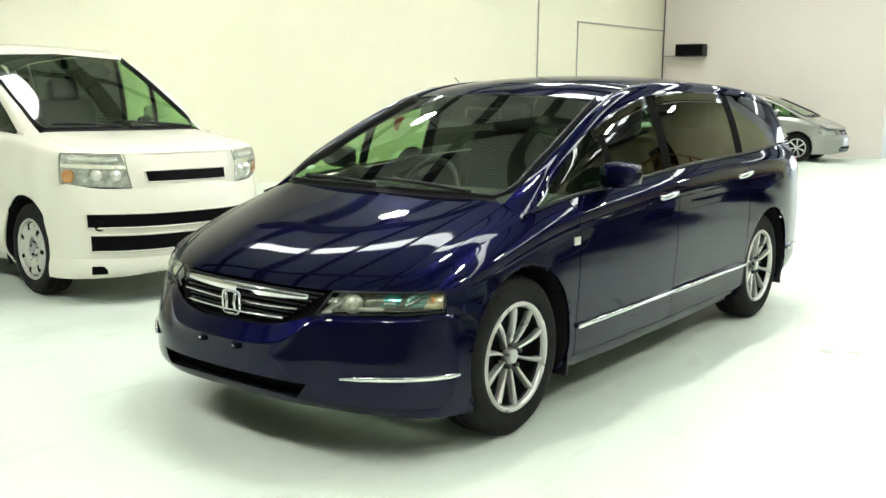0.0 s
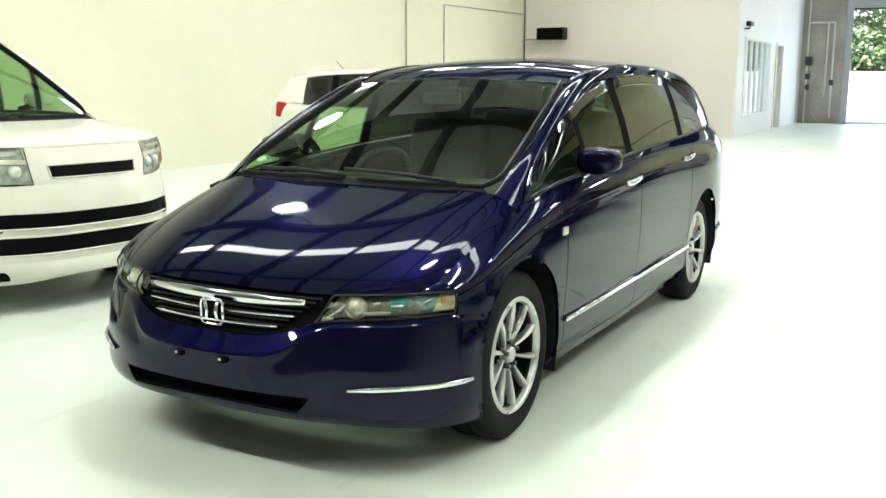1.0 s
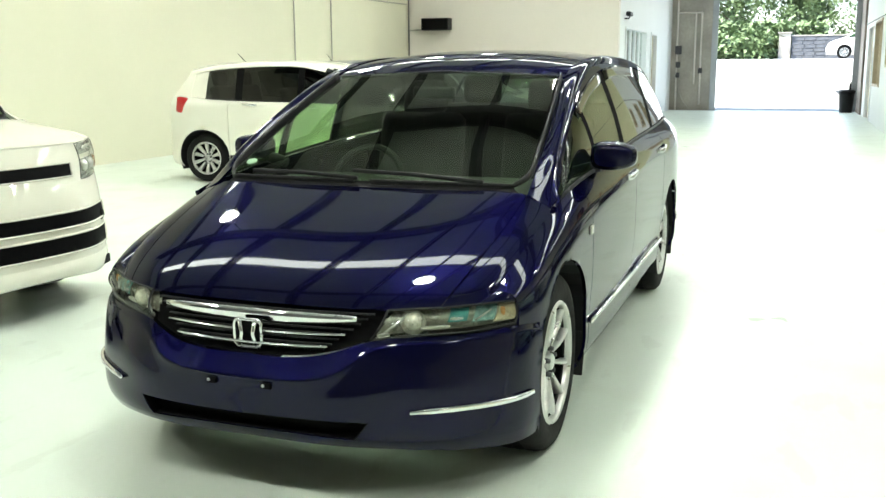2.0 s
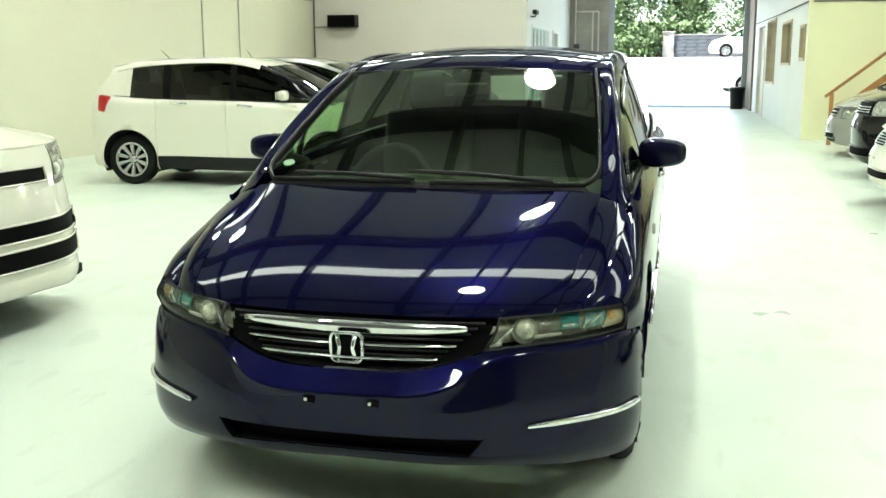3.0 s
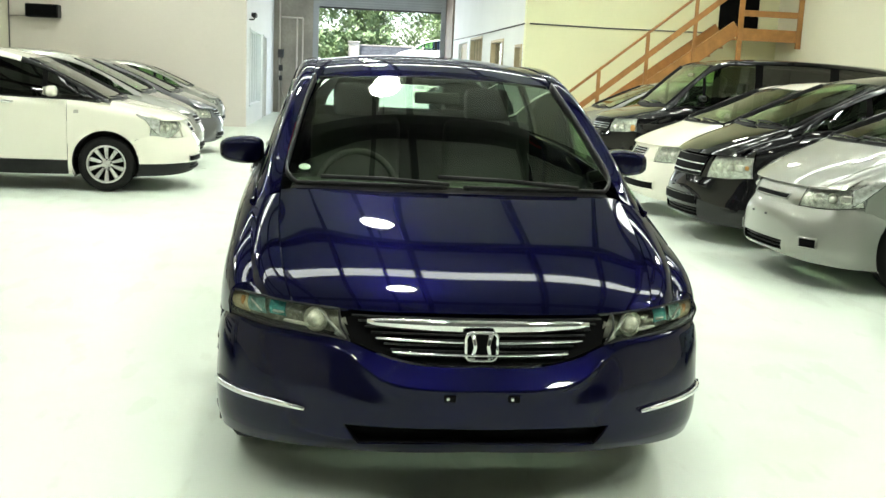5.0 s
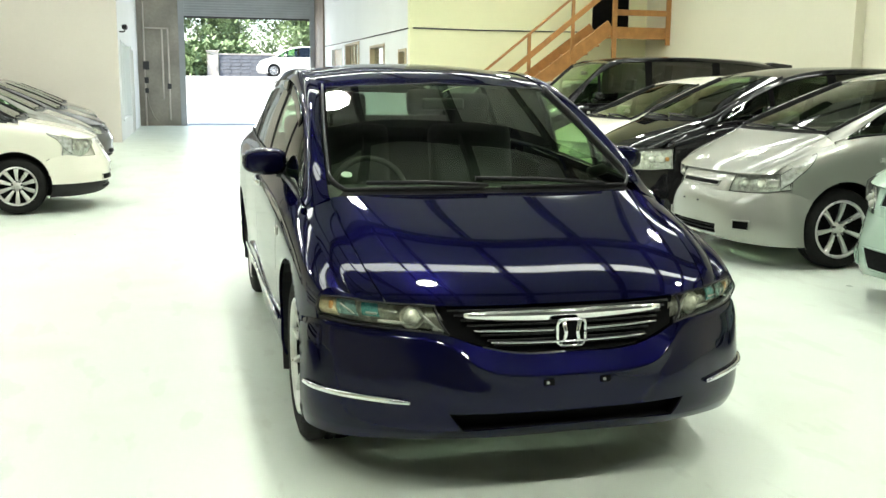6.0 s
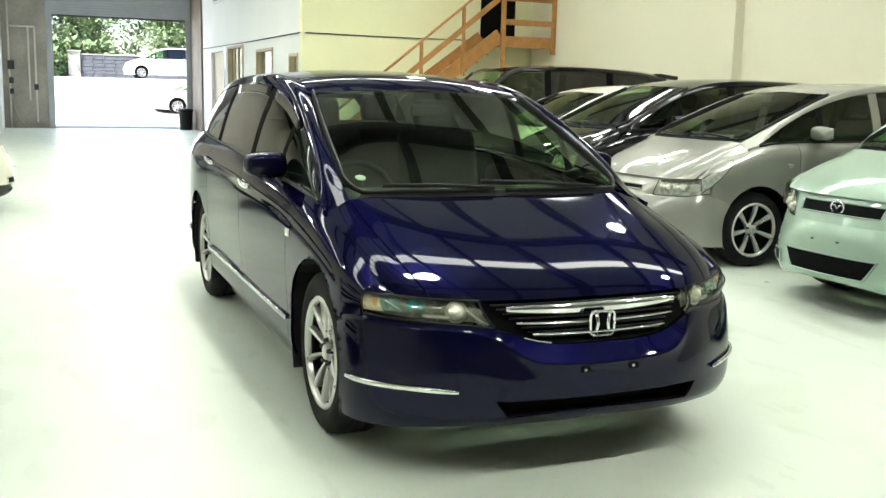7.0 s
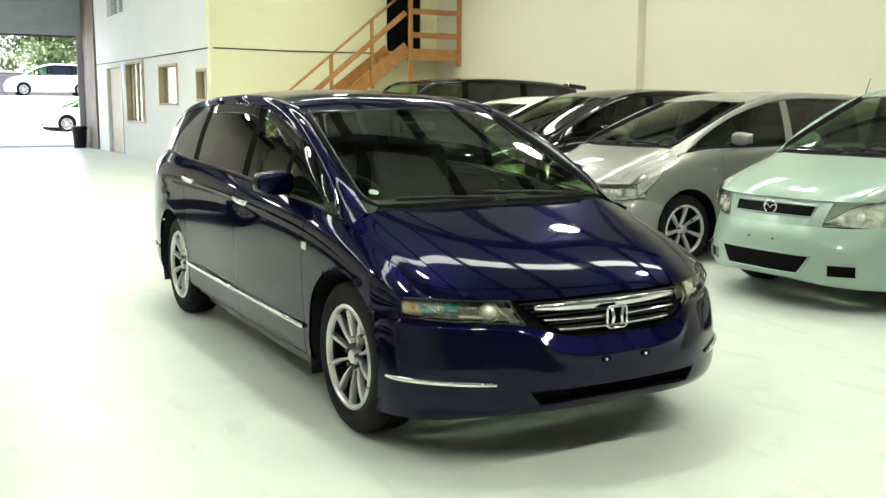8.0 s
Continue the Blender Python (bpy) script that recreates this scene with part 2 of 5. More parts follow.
slab("floor", (XL, YB, -0.15), (XR, YF + 0.3, 0), M["floor"], "glossy pale green-white painted concrete showroom floor", "floor")
slab("wall_west", (XL - 0.25, YB, 0), (XL, YS, ZC), M["wall_left"], "cream painted concrete panel side wall", "wall")
# assumed wall out of view, coloured dark to cut fill on the blue car
slab("wall_south", (XL - 0.25, YB - 0.25, 0), (XR + 0.25, YB, ZC), M["end_wall"], "assumed end wall out of view, kept dark to cut fill light", "wall")
slab("wall_east", (XR, YB, 0), (XR + 0.25, YO + 15.4, ZC), M["wall_left"], "cream painted block side wall with a pilaster", "wall")
slab("wall_back_west", (XL - 0.25, YS, 0), (XK, YS + 0.2, ZC), M["wall_beige"], "beige painted partition wall", "wall")
holed_wall("wall_shop", "y", XK - 0.2, 0.2, YS + 0.2, YF, ZC, [(22.05, 25.6, 0.47, 2.5), (26.5, 27.75, 0.0, 2.5)], M["wall_white"], "white painted partition with a window and a doorway")
holed_wall("wall_office_side", "y", XO, 0.2, YO + 0.2, YF, ZC, [(18.95, 20.75, 1.42, 2.4), (16.6, 17.35, 1.5, 2.2), (22.4, 24.6, 0.95, 2.6), (25.2, 27.4, 0.0, 2.6), (24.5, 26.9, 3.95, 4.8)], M["wall_white"], "white office partition with windows and a doorway")
slab("wall_office_front", (XO, YO, 0), (XR, YO + 0.2, ZC), M["wall_yellow"], "pale yellow painted office front wall", "wall")
holed_wall("wall_north", "x", YF, 0.3, XK - 0.2, XO + 0.2, ZC, [(-1.3, 3.2, 0.0, 4.1)], M["wall_grey"], "grimy grey plastered wall round the vehicle door")
slab("ceiling", (XL - 0.25, YB - 0.25, ZC), (XR + 0.25, YF + 0.3, ZC + 0.15), M["ceiling"], "grey roof lining sheets over the hall", "ceiling")
slab("door_jamb_panel", (XO - 0.06, 29.1, 0), (XO - 0.002, YF - 0.1, 4.9), M["brown"], "stained brown panel beside the vehicle door", "trim")
slab("pilaster", (XR - 0.18, 9.05, 0), (XR, 9.4, ZC), M["wall_left"], "cream painted pilaster on the side wall", "trim")

# roof steel and skylights
for i, y in enumerate((-3.9, 0.2, 4.3, 8.4, 12.5, 16.6, 20.7)):
    bm = box_bm((XL, y - 0.1, ZC - 0.42), (XR, y + 0.1, ZC - 0.39))
    box_bm((XL, y - 0.012, ZC - 0.39), (XR, y + 0.012, ZC - 0.03), bm=bm)
    box_bm((XL, y - 0.1, ZC - 0.03), (XR, y + 0.1, ZC - 0.004), bm=bm)
    tagged(part("roof_beam", bm, M["steel"], None), "dark steel roof beam under the ceiling", "beam", "roof beams", "structure")
PURLINS = (-7.25, -5.75, -4.25, -2.75, -1.25, 0.25, 1.75, 3.25, 4.75, 6.25, 7.75)
for x in PURLINS:
    bm = box_bm((x - 0.045, YB, ZC - 0.22), (x + 0.045, YF, ZC - 0.004))
    tagged(part("roof_purlin", bm, M["steel"], None), "dark steel purlin running along the hall", "purlin", "roof purlins", "structure")


tagged(part("lamp_track", box_bm((-0.34, YB, ZC - 0.3), (-0.27, YF, ZC - 0.22), 0.004), M["steel"], None), "dark steel lamp track under the purlins", "track", kind="structure")


def skylight(x0, x1, y0, y1):
    ob = part("skylight", box_bm((x0, y0, ZC - 0.03), (x1, y1, ZC - 0.008)), M["skylight"], None)
    tagged(ob, "translucent daylight sheet in the roof, the far rows added for fill", "skylight", "roof skylights", "structure")


for y in (2.4, 7.1, 11.8, 16.5):
    for x in PURLINS[:-1]:
        skylight(x + 0.055, x + 1.445, y, y + 0.43)
# two unseen rows added to brighten the lane beside the shop
for y in (21.4, 26.1):
    for x in PURLINS[3:7]:
        skylight(x + 0.055, x + 1.445, y, y + 0.43)


def bay_lamp():
    t = thing("high_bay_lamp", (0, 0, 0), 0, "round high-bay lamp hanging from the roof, some added for fill", "lamp", "high-bay lamps")
    part("shade", lathe_bm([(0.05, 0.28), (0.09, 0.22), (0.22, 0.05), (0.26, -0.06), (0.25, -0.06), (0.2, 0.06), (0.06, 0.2)], 24, "z"), M["alloy"], t, "spun metal shade", True)
    part("globe", lathe_bm([(0.005, -0.07), (0.1, -0.066), (0.17, -0.055), (0.21, -0.035), (0.215, 0.0), (0.1, 0.03), (0.005, 0.03)], 24, "z"), M["lamp"], t, "glowing diffuser", True)
    part("rod", tube_bm([(0, 0, 0.27), (0, 0, 0.746)], 0.015), M["steel"], t)
    return t


lamp0 = bay_lamp()
lamp0.matrix_basis = pose(-0.15, 4.8, ZC - 0.75)
for y in (4.8, 1.2, -4.3, 9.6, 13.8, 18.0):
    for x in (-5.2, -0.15, 5.2):
        if (x, y) not in ((-0.15, 4.8), (-5.2, 1.2)):
            copy_thing(lamp0, pose(x, y, ZC - 0.75))
# two lamps added to the front row only to brighten the foreground floor
for x in (-2.7, 2.4):
    copy_thing(lamp0, pose(x, -4.3, ZC - 0.75))


# ---- cars: curves and sheets ----
class Curve:
    """A natural cubic spline through points; by='y' takes y itself as the parameter."""

    def __init__(self, points, by=None, warp=None):
        p = np.array([warp(*q) if warp else q for q in points], float)
        if by == "y":
            t = p[:, 1]
        else:
            t = np.r_[0, np.cumsum(np.linalg.norm(np.diff(p, axis=0), axis=1))]
            t = t / t[-1]
        self.t, self.p = t, p
        n = len(t)
        h = np.diff(t)
        a = np.eye(n)
        b = np.zeros((n, 3))
        for i in range(1, n - 1):
            a[i, i - 1 : i + 2] = h[i - 1], 2 * (h[i - 1] + h[i]), h[i]
            b[i] = 6 * ((p[i + 1] - p[i]) / h[i] - (p[i] - p[i - 1]) / h[i - 1])
        self.m = np.linalg.solve(a, b)

    def __call__(self, u):
        u = float(np.clip(u, self.t[0], self.t[-1]))
        i = int(np.clip(np.searchsorted(self.t, u) - 1, 0, len(self.t) - 2))
        h, d, e = self.t[i + 1] - self.t[i], u - self.t[i], self.t[i + 1] - u
        m, p = self.m, self.p
        return m[i] * e**3 / (6 * h) + m[i + 1] * d**3 / (6 * h) + (p[i] / h - m[i] * h / 6) * e + (p[i + 1] / h - m[i + 1] * h / 6) * d


def loft(curves, us, v0=None, v1=None, m=8):
    """A grid of points over curves, sampled along at us and across from curve v0 to curve v1."""
    ctrl = np.array([[c(u) for c in curves] for u in us])
    k = ctrl.shape[1]
    v0, v1 = 0 if v0 is None else v0, k - 1 if v1 is None else v1
    out = []
    for row in ctrl:
        c = Curve(row)
        out.append([c(np.interp(v, range(k), c.t)) for v in np.linspace(v0, v1, m)])
    return np.array(out).transpose(1, 0, 2)


def span(a, b, n):
    return np.linspace(a, b, n)


def flip(g):
    return g * np.array([-1, 1, 1])


def sheet(name, g, material, parent, label="", arches=(), drop=None, thick=0.012, centre=(0, 1.4, 0.6)):
    """A panel over a grid of points; wheel arches (y, z, radius) are cut out of it along true circles."""
    m, n = g.shape[:2]
    v = g.reshape(-1, 3).copy()
    inside = np.zeros(len(v), bool)
    for cy, cz, r in arches:
        d = np.hypot(v[:, 1] - cy, v[:, 2] - cz)
        inside |= d < r
    faces, moved = [], set()
    for i in range(m - 1):
        for j in range(n - 1):
            q = (i * n + j, i * n + j + 1, (i + 1) * n + j + 1, (i + 1) * n + j)
            if all(inside[k] for k in q) or (drop and drop(v[list(q)].mean(0))):
                continue
            faces.append(q)
            moved.update(k for k in q if inside[k])
    for k in moved:
        for cy, cz, r in arches:
            d = np.hypot(v[k, 1] - cy, v[k, 2] - cz)
            if d < r:
                v[k, 1:] = np.array([cy, cz]) + (v[k, 1:] - (cy, cz)) * r / max(d, 1e-6)
    a, b, c = g[m // 2, n // 2], g[min(m // 2 + 1, m - 1), n // 2], g[m // 2, min(n // 2 + 1, n - 1)]
    # the faces above run (i, j) -> (i, j+1): their normal is opposite to cross(di, dj)
    if np.cross(b - a, c - a) @ (a - np.array(centre)) > 0:
        faces = [f[::-1] for f in faces]
    used = sorted({k for f in faces for k in f})
    at = {k: i for i, k in enumerate(used)}
    faces = [tuple(at[k] for k in f) for f in faces]
    v = [np.array(p) for p in v[used]]
    if thick:
        nrm = np.zeros((len(v), 3))
        edges = {}
        for f in faces:
            d = np.cross(v[f[2]] - v[f[0]], v[f[3]] - v[f[1]])
            for i in range(4):
                nrm[f[i]] += d
                edges.setdefault(frozenset((f[i], f[(i + 1) % 4])), []).append((f[i], f[(i + 1) % 4]))
        nrm /= np.maximum(np.linalg.norm(nrm, axis=1), 1e-9)[:, None]
        for (e,) in [x for x in edges.values() if len(x) == 1]:
            k = len(v)
            v += [v[e[0]], v[e[1]], v[e[1]] - nrm[e[1]] * thick, v[e[0]] - nrm[e[0]] * thick]
            faces.append((k + 1, k, k + 3, k + 2))
    me = mesh_from(name, v, faces, material, True)
    return add(name, me, parent, label)


def both(name, g, material, parent, label="", **kw):
    if "drop" in kw and kw["drop"]:
        keep = kw["drop"]
        kw2 = dict(kw, drop=lambda c: keep(c * np.array([-1, 1, 1])))
    else:
        kw2 = kw
    return sheet(name, g, material, parent, label, **kw), sheet(name, flip(g), material, parent, label, **kw2)


def strip(name, pts, w, h, material, parent, label="", n=6, out=None):
    """A rounded bar of width w (upwards) and depth h along points."""
    bm = bmesh.new()
    rings = []
    pts = [Vector(p) for p in pts]
    for i, p in enumerate(pts):
        d = (pts[min(i + 1, len(pts) - 1)] - pts[max(i - 1, 0)]).normalized()
        up = Vector((0, 0, 1))
        o = Vector(out) if out else d.cross(up).normalized()
        up = o.cross(d).normalized()
        wi = w[i] if isinstance(w, (list, tuple)) else w
        ring = []
        for k in range(8):
            a = 2 * math.pi * (k + 0.5) / 8
            ring.append(bm.verts.new(p + up * wi * 0.54 * max(-0.93, min(0.93, 1.3 * math.sin(a))) + o * h * 0.54 * max(-0.93, min(0.93, 1.3 * math.cos(a)))))
        rings.append(ring)
    for a, b in zip(rings, rings[1:]):
        for k in range(8):
            bm.faces.new((a[k], a[(k + 1) % 8], b[(k + 1) % 8], b[k]))
    bm.faces.new(rings[0])
    bm.faces.new(rings[-1][::-1])
    return part(name, bm, material, parent, label, True)


WHEELS = {}


def wheel_meshes(style, r, rim, width):
    """Meshes of one wheel, its face towards +x, shared by all wheels of that kind."""
    key = (style, r, rim, width)
    if key in WHEELS:
        return WHEELS[key]
    w = width / 2
    out = {}

    def keep(name, bm, mat):
        me = bpy.data.meshes.new(name)
        bmesh.ops.recalc_face_normals(bm, faces=bm.faces)
        bm.to_mesh(me)
        bm.free()
        me.materials.append(mat)
        me.polygons.foreach_set("use_smooth", [True] * len(me.polygons))
        out[name] = me

    n = 64 if style == "ten" else 40
    tyre = lathe_bm([(rim - 0.02, -w + 0.03), (rim + 0.012, -w + 0.006), (rim + 0.05, -w - 0.006), (r - 0.025, -w + 0.004), (r - 0.006, -w + 0.022), (r, -w + 0.05), (r, -0.03), (r - 0.008, -0.024), (r - 0.008, -0.016), (r, -0.01), (r, 0.01), (r - 0.008, 0.016), (r - 0.008, 0.024), (r, 0.03), (r, w - 0.05), (r - 0.006, w - 0.022), (r - 0.025, w - 0.004), (rim + 0.05, w + 0.006), (rim + 0.012, w - 0.006), (rim - 0.02, w - 0.03)], n)
    keep("tyre", tyre, M["rubber"])
    lip = lathe_bm([(rim + 0.012, w - 0.008), (rim + 0.004, w + 0.002), (rim - 0.006, w - 0.001), (rim - 0.011, w - 0.012), (rim - 0.013, w - 0.024)], n)
    keep("rim", lip, M["alloy"])
    # near-black disc behind the spokes; the shade of the wheel's inside is its colour
    keep("dark_backing", lathe_bm([(rim - 0.0135, w - 0.023), (rim - 0.02, w - 0.06), (0.05, w - 0.07), (0.005, w - 0.07)], n), M["dark"])
    bm = bmesh.new()
    count = {"ten": 10, "nine": 10, "seven": 7, "cap": 0}[style]
    half = {"ten": 0.0056, "nine": 0.016, "seven": 0.013, "cap": 0.036}[style]
    for k in range(count):
        m = Matrix.Rotation(2 * math.pi * k / count + (0.1 if style == "ten" else 0), 4, "X")
        rows = []
        for s in span(0, 1, 6):
            rad = 0.045 + s * (rim - 0.06)
            wd = half * (0.65 + 1.35 * s if style == "ten" else 0.75 + 0.75 * s)
            side = (0.012 * math.sin(s * 2.2) if style == "ten" else (0.02 * s if style == "seven" else 0))
            front = w - 0.012 - (0.02 if style == "ten" else 0.03) * (1 - s) ** 2 - 0.004 * math.cos(s * 3)
            rows.append([m @ Vector((a, side + b * wd, rad)) for a, b in ((front - 0.03, -1), (front - 0.006, -1), (front, -0.6), (front, 0.6), (front - 0.006, 1), (front - 0.03, 1))])
        vs = [[bm.verts.new(p) for p in row] for row in rows]
        for a, b in zip(vs, vs[1:]):
            for j in range(5):
                bm.faces.new((a[j], a[j + 1], b[j + 1], b[j]))
    if style == "cap":
        bm.free()
        bm = lathe_bm([(rim - 0.02, w - 0.03), (rim - 0.022, w - 0.012), (rim * 0.8, w - 0.004), (rim * 0.5, w - 0.010), (rim * 0.3, w - 0.022), (0.07, w - 0.024), (0.05, w - 0.035)], n)
        # near-black blocks paint the shade inside the cap's holes; nothing is cut through
        keep("dark_vent_patch", box_bm((w - 0.02, -0.019, rim * 0.64), (w - 0.0035, 0.019, rim * 0.64 + 0.048), 0.007), M["dark"])
    keep("spokes", bm, M["alloy"])
    hr = 0.038 if style == "ten" else 0.058
    keep("hub", lathe_bm([(hr, w - 0.06), (hr - 0.002, w - 0.038), (hr - 0.006, w - 0.032), (0.032, w - 0.032), (0.03, w - 0.022), (0.024, w - 0.018), (0.003, w - 0.018)], 24), M["alloy"])
    cone = bmesh.new()
    bmesh.ops.create_cone(cone, cap_ends=True, segments=8, radius1=0.011, radius2=0.009, depth=0.024, matrix=Matrix.Rotation(math.pi / 2, 4, "Y"))
    keep("wheel_nut", cone, M["steel"])
    WHEELS[key] = out
    return out


def wheel(parent, x, y, style, r, rim, width):
    side = 1 if x > 0 else -1
    ms = wheel_meshes(style, r, rim, width)
    w = add("wheel", ms["rim"], parent, "alloy wheel with a black tyre")
    w.matrix_basis = pose(x, y, r, 0, 0, 0 if side > 0 else 180)
    for k in ("tyre", "dark_backing", "spokes", "hub"):
        add(k, ms[k], w)
    if "dark_vent_patch" in ms:
        for k in range(7):
            add("dark_vent_patch", ms["dark_vent_patch"], w).matrix_basis = Matrix.Rotation(2 * math.pi * k / 7 + 0.2, 4, "X")
    for k in range(5):
        a = 2 * math.pi * k / 5 + 0.3
        add("wheel_nut", ms["wheel_nut"], w).location = (width / 2 - 0.03, 0.05 * math.cos(a), 0.05 * math.sin(a))
    return w


def rounded(name, c, s, bevel, material, parent, label="", rot=(0, 0, 0), taper=None, segs=3):
    """A rounded block at c of size s."""
    bm = box_bm([-a / 2 for a in s], [a / 2 for a in s], bevel, segs=segs)
    if taper:
        for v in bm.verts:
            taper(v.co)
    bm.transform(pose(*c, *rot))
    return part(name, bm, material, parent, label, True)


HERO = dict(
    paint="navy", wheel=("ten", 0.333, 0.220, 0.215), track=0.718, wb=2.83, arch=0.372, archz=0.345,
    door_glass="mid_glass", rear_glass="dark_glass", q=1.0, rhd=True,
)


def car(spec, place, rz, name, label, group="parked cars"):
    """A car with its front axle at the origin, nose towards -y, +x its left side. spec['warp'] reshapes the curves."""
    S = dict(HERO, **spec)
    wp = S.get("warp") or (lambda x, y, z, mode=None: (x, y, z))
    q = S["q"]
    root = thing(name, place, rz, label, "car", group)
    body = M[S["paint"]]

    def C(*pts, mode="up"):
        return Curve(pts, "y", lambda x, y, z: wp(x, y, z, mode))

    def Y(y, z=0.5):
        return wp(0.5, y, z)[1]

    def N(n):
        return max(4, int(n * q))

    # side feature lines, top to bottom: (x, y, z)
    s0 = C((0.715, -0.50, 0.674), (0.742, -0.35, 0.752), (0.764, -0.1, 0.838), (0.772, 0.1, 0.895), (0.785, 0.42, 0.95), (0.80, 0.85, 0.98), (0.805, 1.4, 1.018), (0.802, 2.1, 1.048), (0.785, 2.8, 1.07), (0.745, 3.3, 1.09), (0.71, 3.5, 1.09), mode="shoulder")
    s1 = C((0.772, -0.50, 0.672), (0.812, -0.35, 0.722), (0.83, -0.1, 0.785), (0.838, 0.1, 0.825), (0.845, 0.42, 0.878), (0.852, 0.85, 0.915), (0.856, 1.4, 0.955), (0.852, 2.5, 0.995), (0.822, 3.3, 1.01), (0.785, 3.5, 1.01), mode="shoulder")
    s2 = C((0.79, -0.50, 0.640), (0.834, -0.35, 0.662), (0.852, -0.1, 0.70), (0.856, 0.1, 0.73), (0.862, 0.42, 0.775), (0.868, 0.85, 0.80), (0.874, 1.4, 0.83), (0.874, 2.5, 0.85), (0.85, 3.3, 0.86), (0.815, 3.5, 0.86), mode="waist")
    s3 = C((0.786, -0.50, 0.595), (0.838, -0.35, 0.572), (0.858, -0.1, 0.55), (0.86, 0.1, 0.55), (0.862, 0.42, 0.55), (0.866, 0.85, 0.55), (0.869, 1.4, 0.55), (0.868, 2.5, 0.55), (0.855, 3.3, 0.56), (0.825, 3.5, 0.57), mode="low")
    s4 = C((0.80, -0.50, 0.40), (0.84, -0.35, 0.39), (0.85, -0.1, 0.385), (0.852, 0.42, 0.385), (0.856, 1.4, 0.39), (0.858, 2.5, 0.40), (0.85, 3.3, 0.40), (0.82, 3.5, 0.41), mode="low")
    s5 = C((0.80, -0.50, 0.26), (0.825, -0.35, 0.26), (0.835, -0.1, 0.255), (0.838, 0.42, 0.25), (0.84, 1.4, 0.25), (0.84, 2.5, 0.255), (0.835, 3.3, 0.27), (0.80, 3.5, 0.28), mode="low")
    s6 = C((0.76, -0.50, 0.20), (0.78, -0.35, 0.20), (0.79, -0.1, 0.195), (0.795, 0.42, 0.185), (0.80, 1.4, 0.185), (0.80, 2.5, 0.19), (0.79, 3.3, 0.21), (0.76, 3.5, 0.23), mode="low")
    side = [s0, s1, s2, s3, s4, s5, s6]
    S["side"] = side
    # pillar, cantrail and roof edge
    pl = C((0.772, 0.08, 0.889), (0.765, 0.2, 0.938), (0.745, 0.36, 1.03), (0.712, 0.63, 1.178), (0.680, 1.06, 1.333), (0.672, 1.5, 1.408), (0.672, 2.0, 1.426), (0.655, 2.8, 1.398), (0.63, 3.25, 1.358), (0.606, 3.57, 1.298))
    re = C((0.676, 0.08, 0.940), (0.672, 0.19, 0.994), (0.662, 0.33, 1.064), (0.634, 0.63, 1.199), (0.590, 1.045, 1.373), (0.574, 1.44, 1.455), (0.564, 2.0, 1.476), (0.548, 2.8, 1.456), (0.522, 3.3, 1.412), (0.508, 3.57, 1.372))
    a_f, a_r = (0.0, S["archz"], S["arch"]), (S["wb"], S["archz"], S["arch"])
    arches = (a_f, a_r)
    y_hl, y_d0, y_d1, y_d2, y_end = (wp(0.8, v, 0.5, "low")[1] for v in (-0.46, 0.42, 1.42, 2.45, 3.5))

    # fender, doors, quarter
    g = loft(side, span(y_hl, y_d0 - 0.003, N(44)), 0.0, 6, N(60))
    zcut = lambda c: c[1] < wp(0.838, -0.335, 0.5)[1] and c[2] < s3(c[1])[2] + (-0.016 if S.get("flat") else 0.004)
    both("front_fender", g, body, root, arches=arches, drop=zcut)
    vd = 4.25 if S.get("cladding") else 5
    g = loft(side, span(y_d0 + 0.003, y_d1 - 0.003, N(34)), 0.06, vd - 0.02, N(44))
    doors = both("front_door", g, body, root, arches=arches)
    g = loft(side, span(y_d1 + 0.003, y_d2 - 0.003, N(44)), 0.06, vd - 0.02, N(60))
    rdoors = both("rear_door", g, body, root, arches=arches)
    g = loft(side, span(y_d0 + 0.003, y_d2 - 0.003, N(60)), vd + 0.02, 6, N(10))
    both("sill", g, M["plastic"] if S.get("cladding") else body, root, arches=arches)
    g = loft(side, span(y_d2 + 0.003, y_end, N(50)), 0.0, 6, N(60))
    both("rear_quarter", g, body, root, arches=arches)

    # hood
    hc = C((0, -0.722, 0.665), (0, -0.69, 0.688), (0, -0.60, 0.738), (0, -0.40, 0.818), (0, -0.15, 0.895), (0, 0.055, 0.952))
    hm = C((0.36, -0.70, 0.665), (0.362, -0.668, 0.688), (0.37, -0.58, 0.737), (0.40, -0.385, 0.815), (0.44, -0.14, 0.893), (0.46, 0.07, 0.953))
    hn = C((0.50, -0.657, 0.667), (0.51, -0.625, 0.688), (0.53, -0.54, 0.732), (0.56, -0.355, 0.806), (0.59, -0.12, 0.885), (0.61, 0.09, 0.951))
    hh = C((0.59, -0.612, 0.669), (0.60, -0.582, 0.688), (0.62, -0.50, 0.729), (0.645, -0.33, 0.798), (0.665, -0.10, 0.874), (0.672, 0.10, 0.942))

    def wide(curves, us, m, v=None):
        """Across the car, from the far edge through the middle."""
        k = len(curves) - 1
        mir = [(lambda u, c=c: c(u) * np.array([-1, 1, 1])) for c in reversed(curves[1:])]
        return loft(mir + list(curves), us, 0 if v is None else k - v, 2 * k if v is None else k + v, m)

    def chord(c):
        return Curve(c.p)

    hood = [chord(c) for c in (hc, hm, hn, hh)]
    sheet("hood", wide(hood, span(0, 1, N(50)), N(70), 2.97), body, root)
    # fender top between the hood edge and the side
    ft = chord(C((0.66, -0.562, 0.672), (0.675, -0.53, 0.690), (0.70, -0.44, 0.735), (0.718, -0.28, 0.80), (0.732, -0.07, 0.865), (0.735, 0.10, 0.915)))
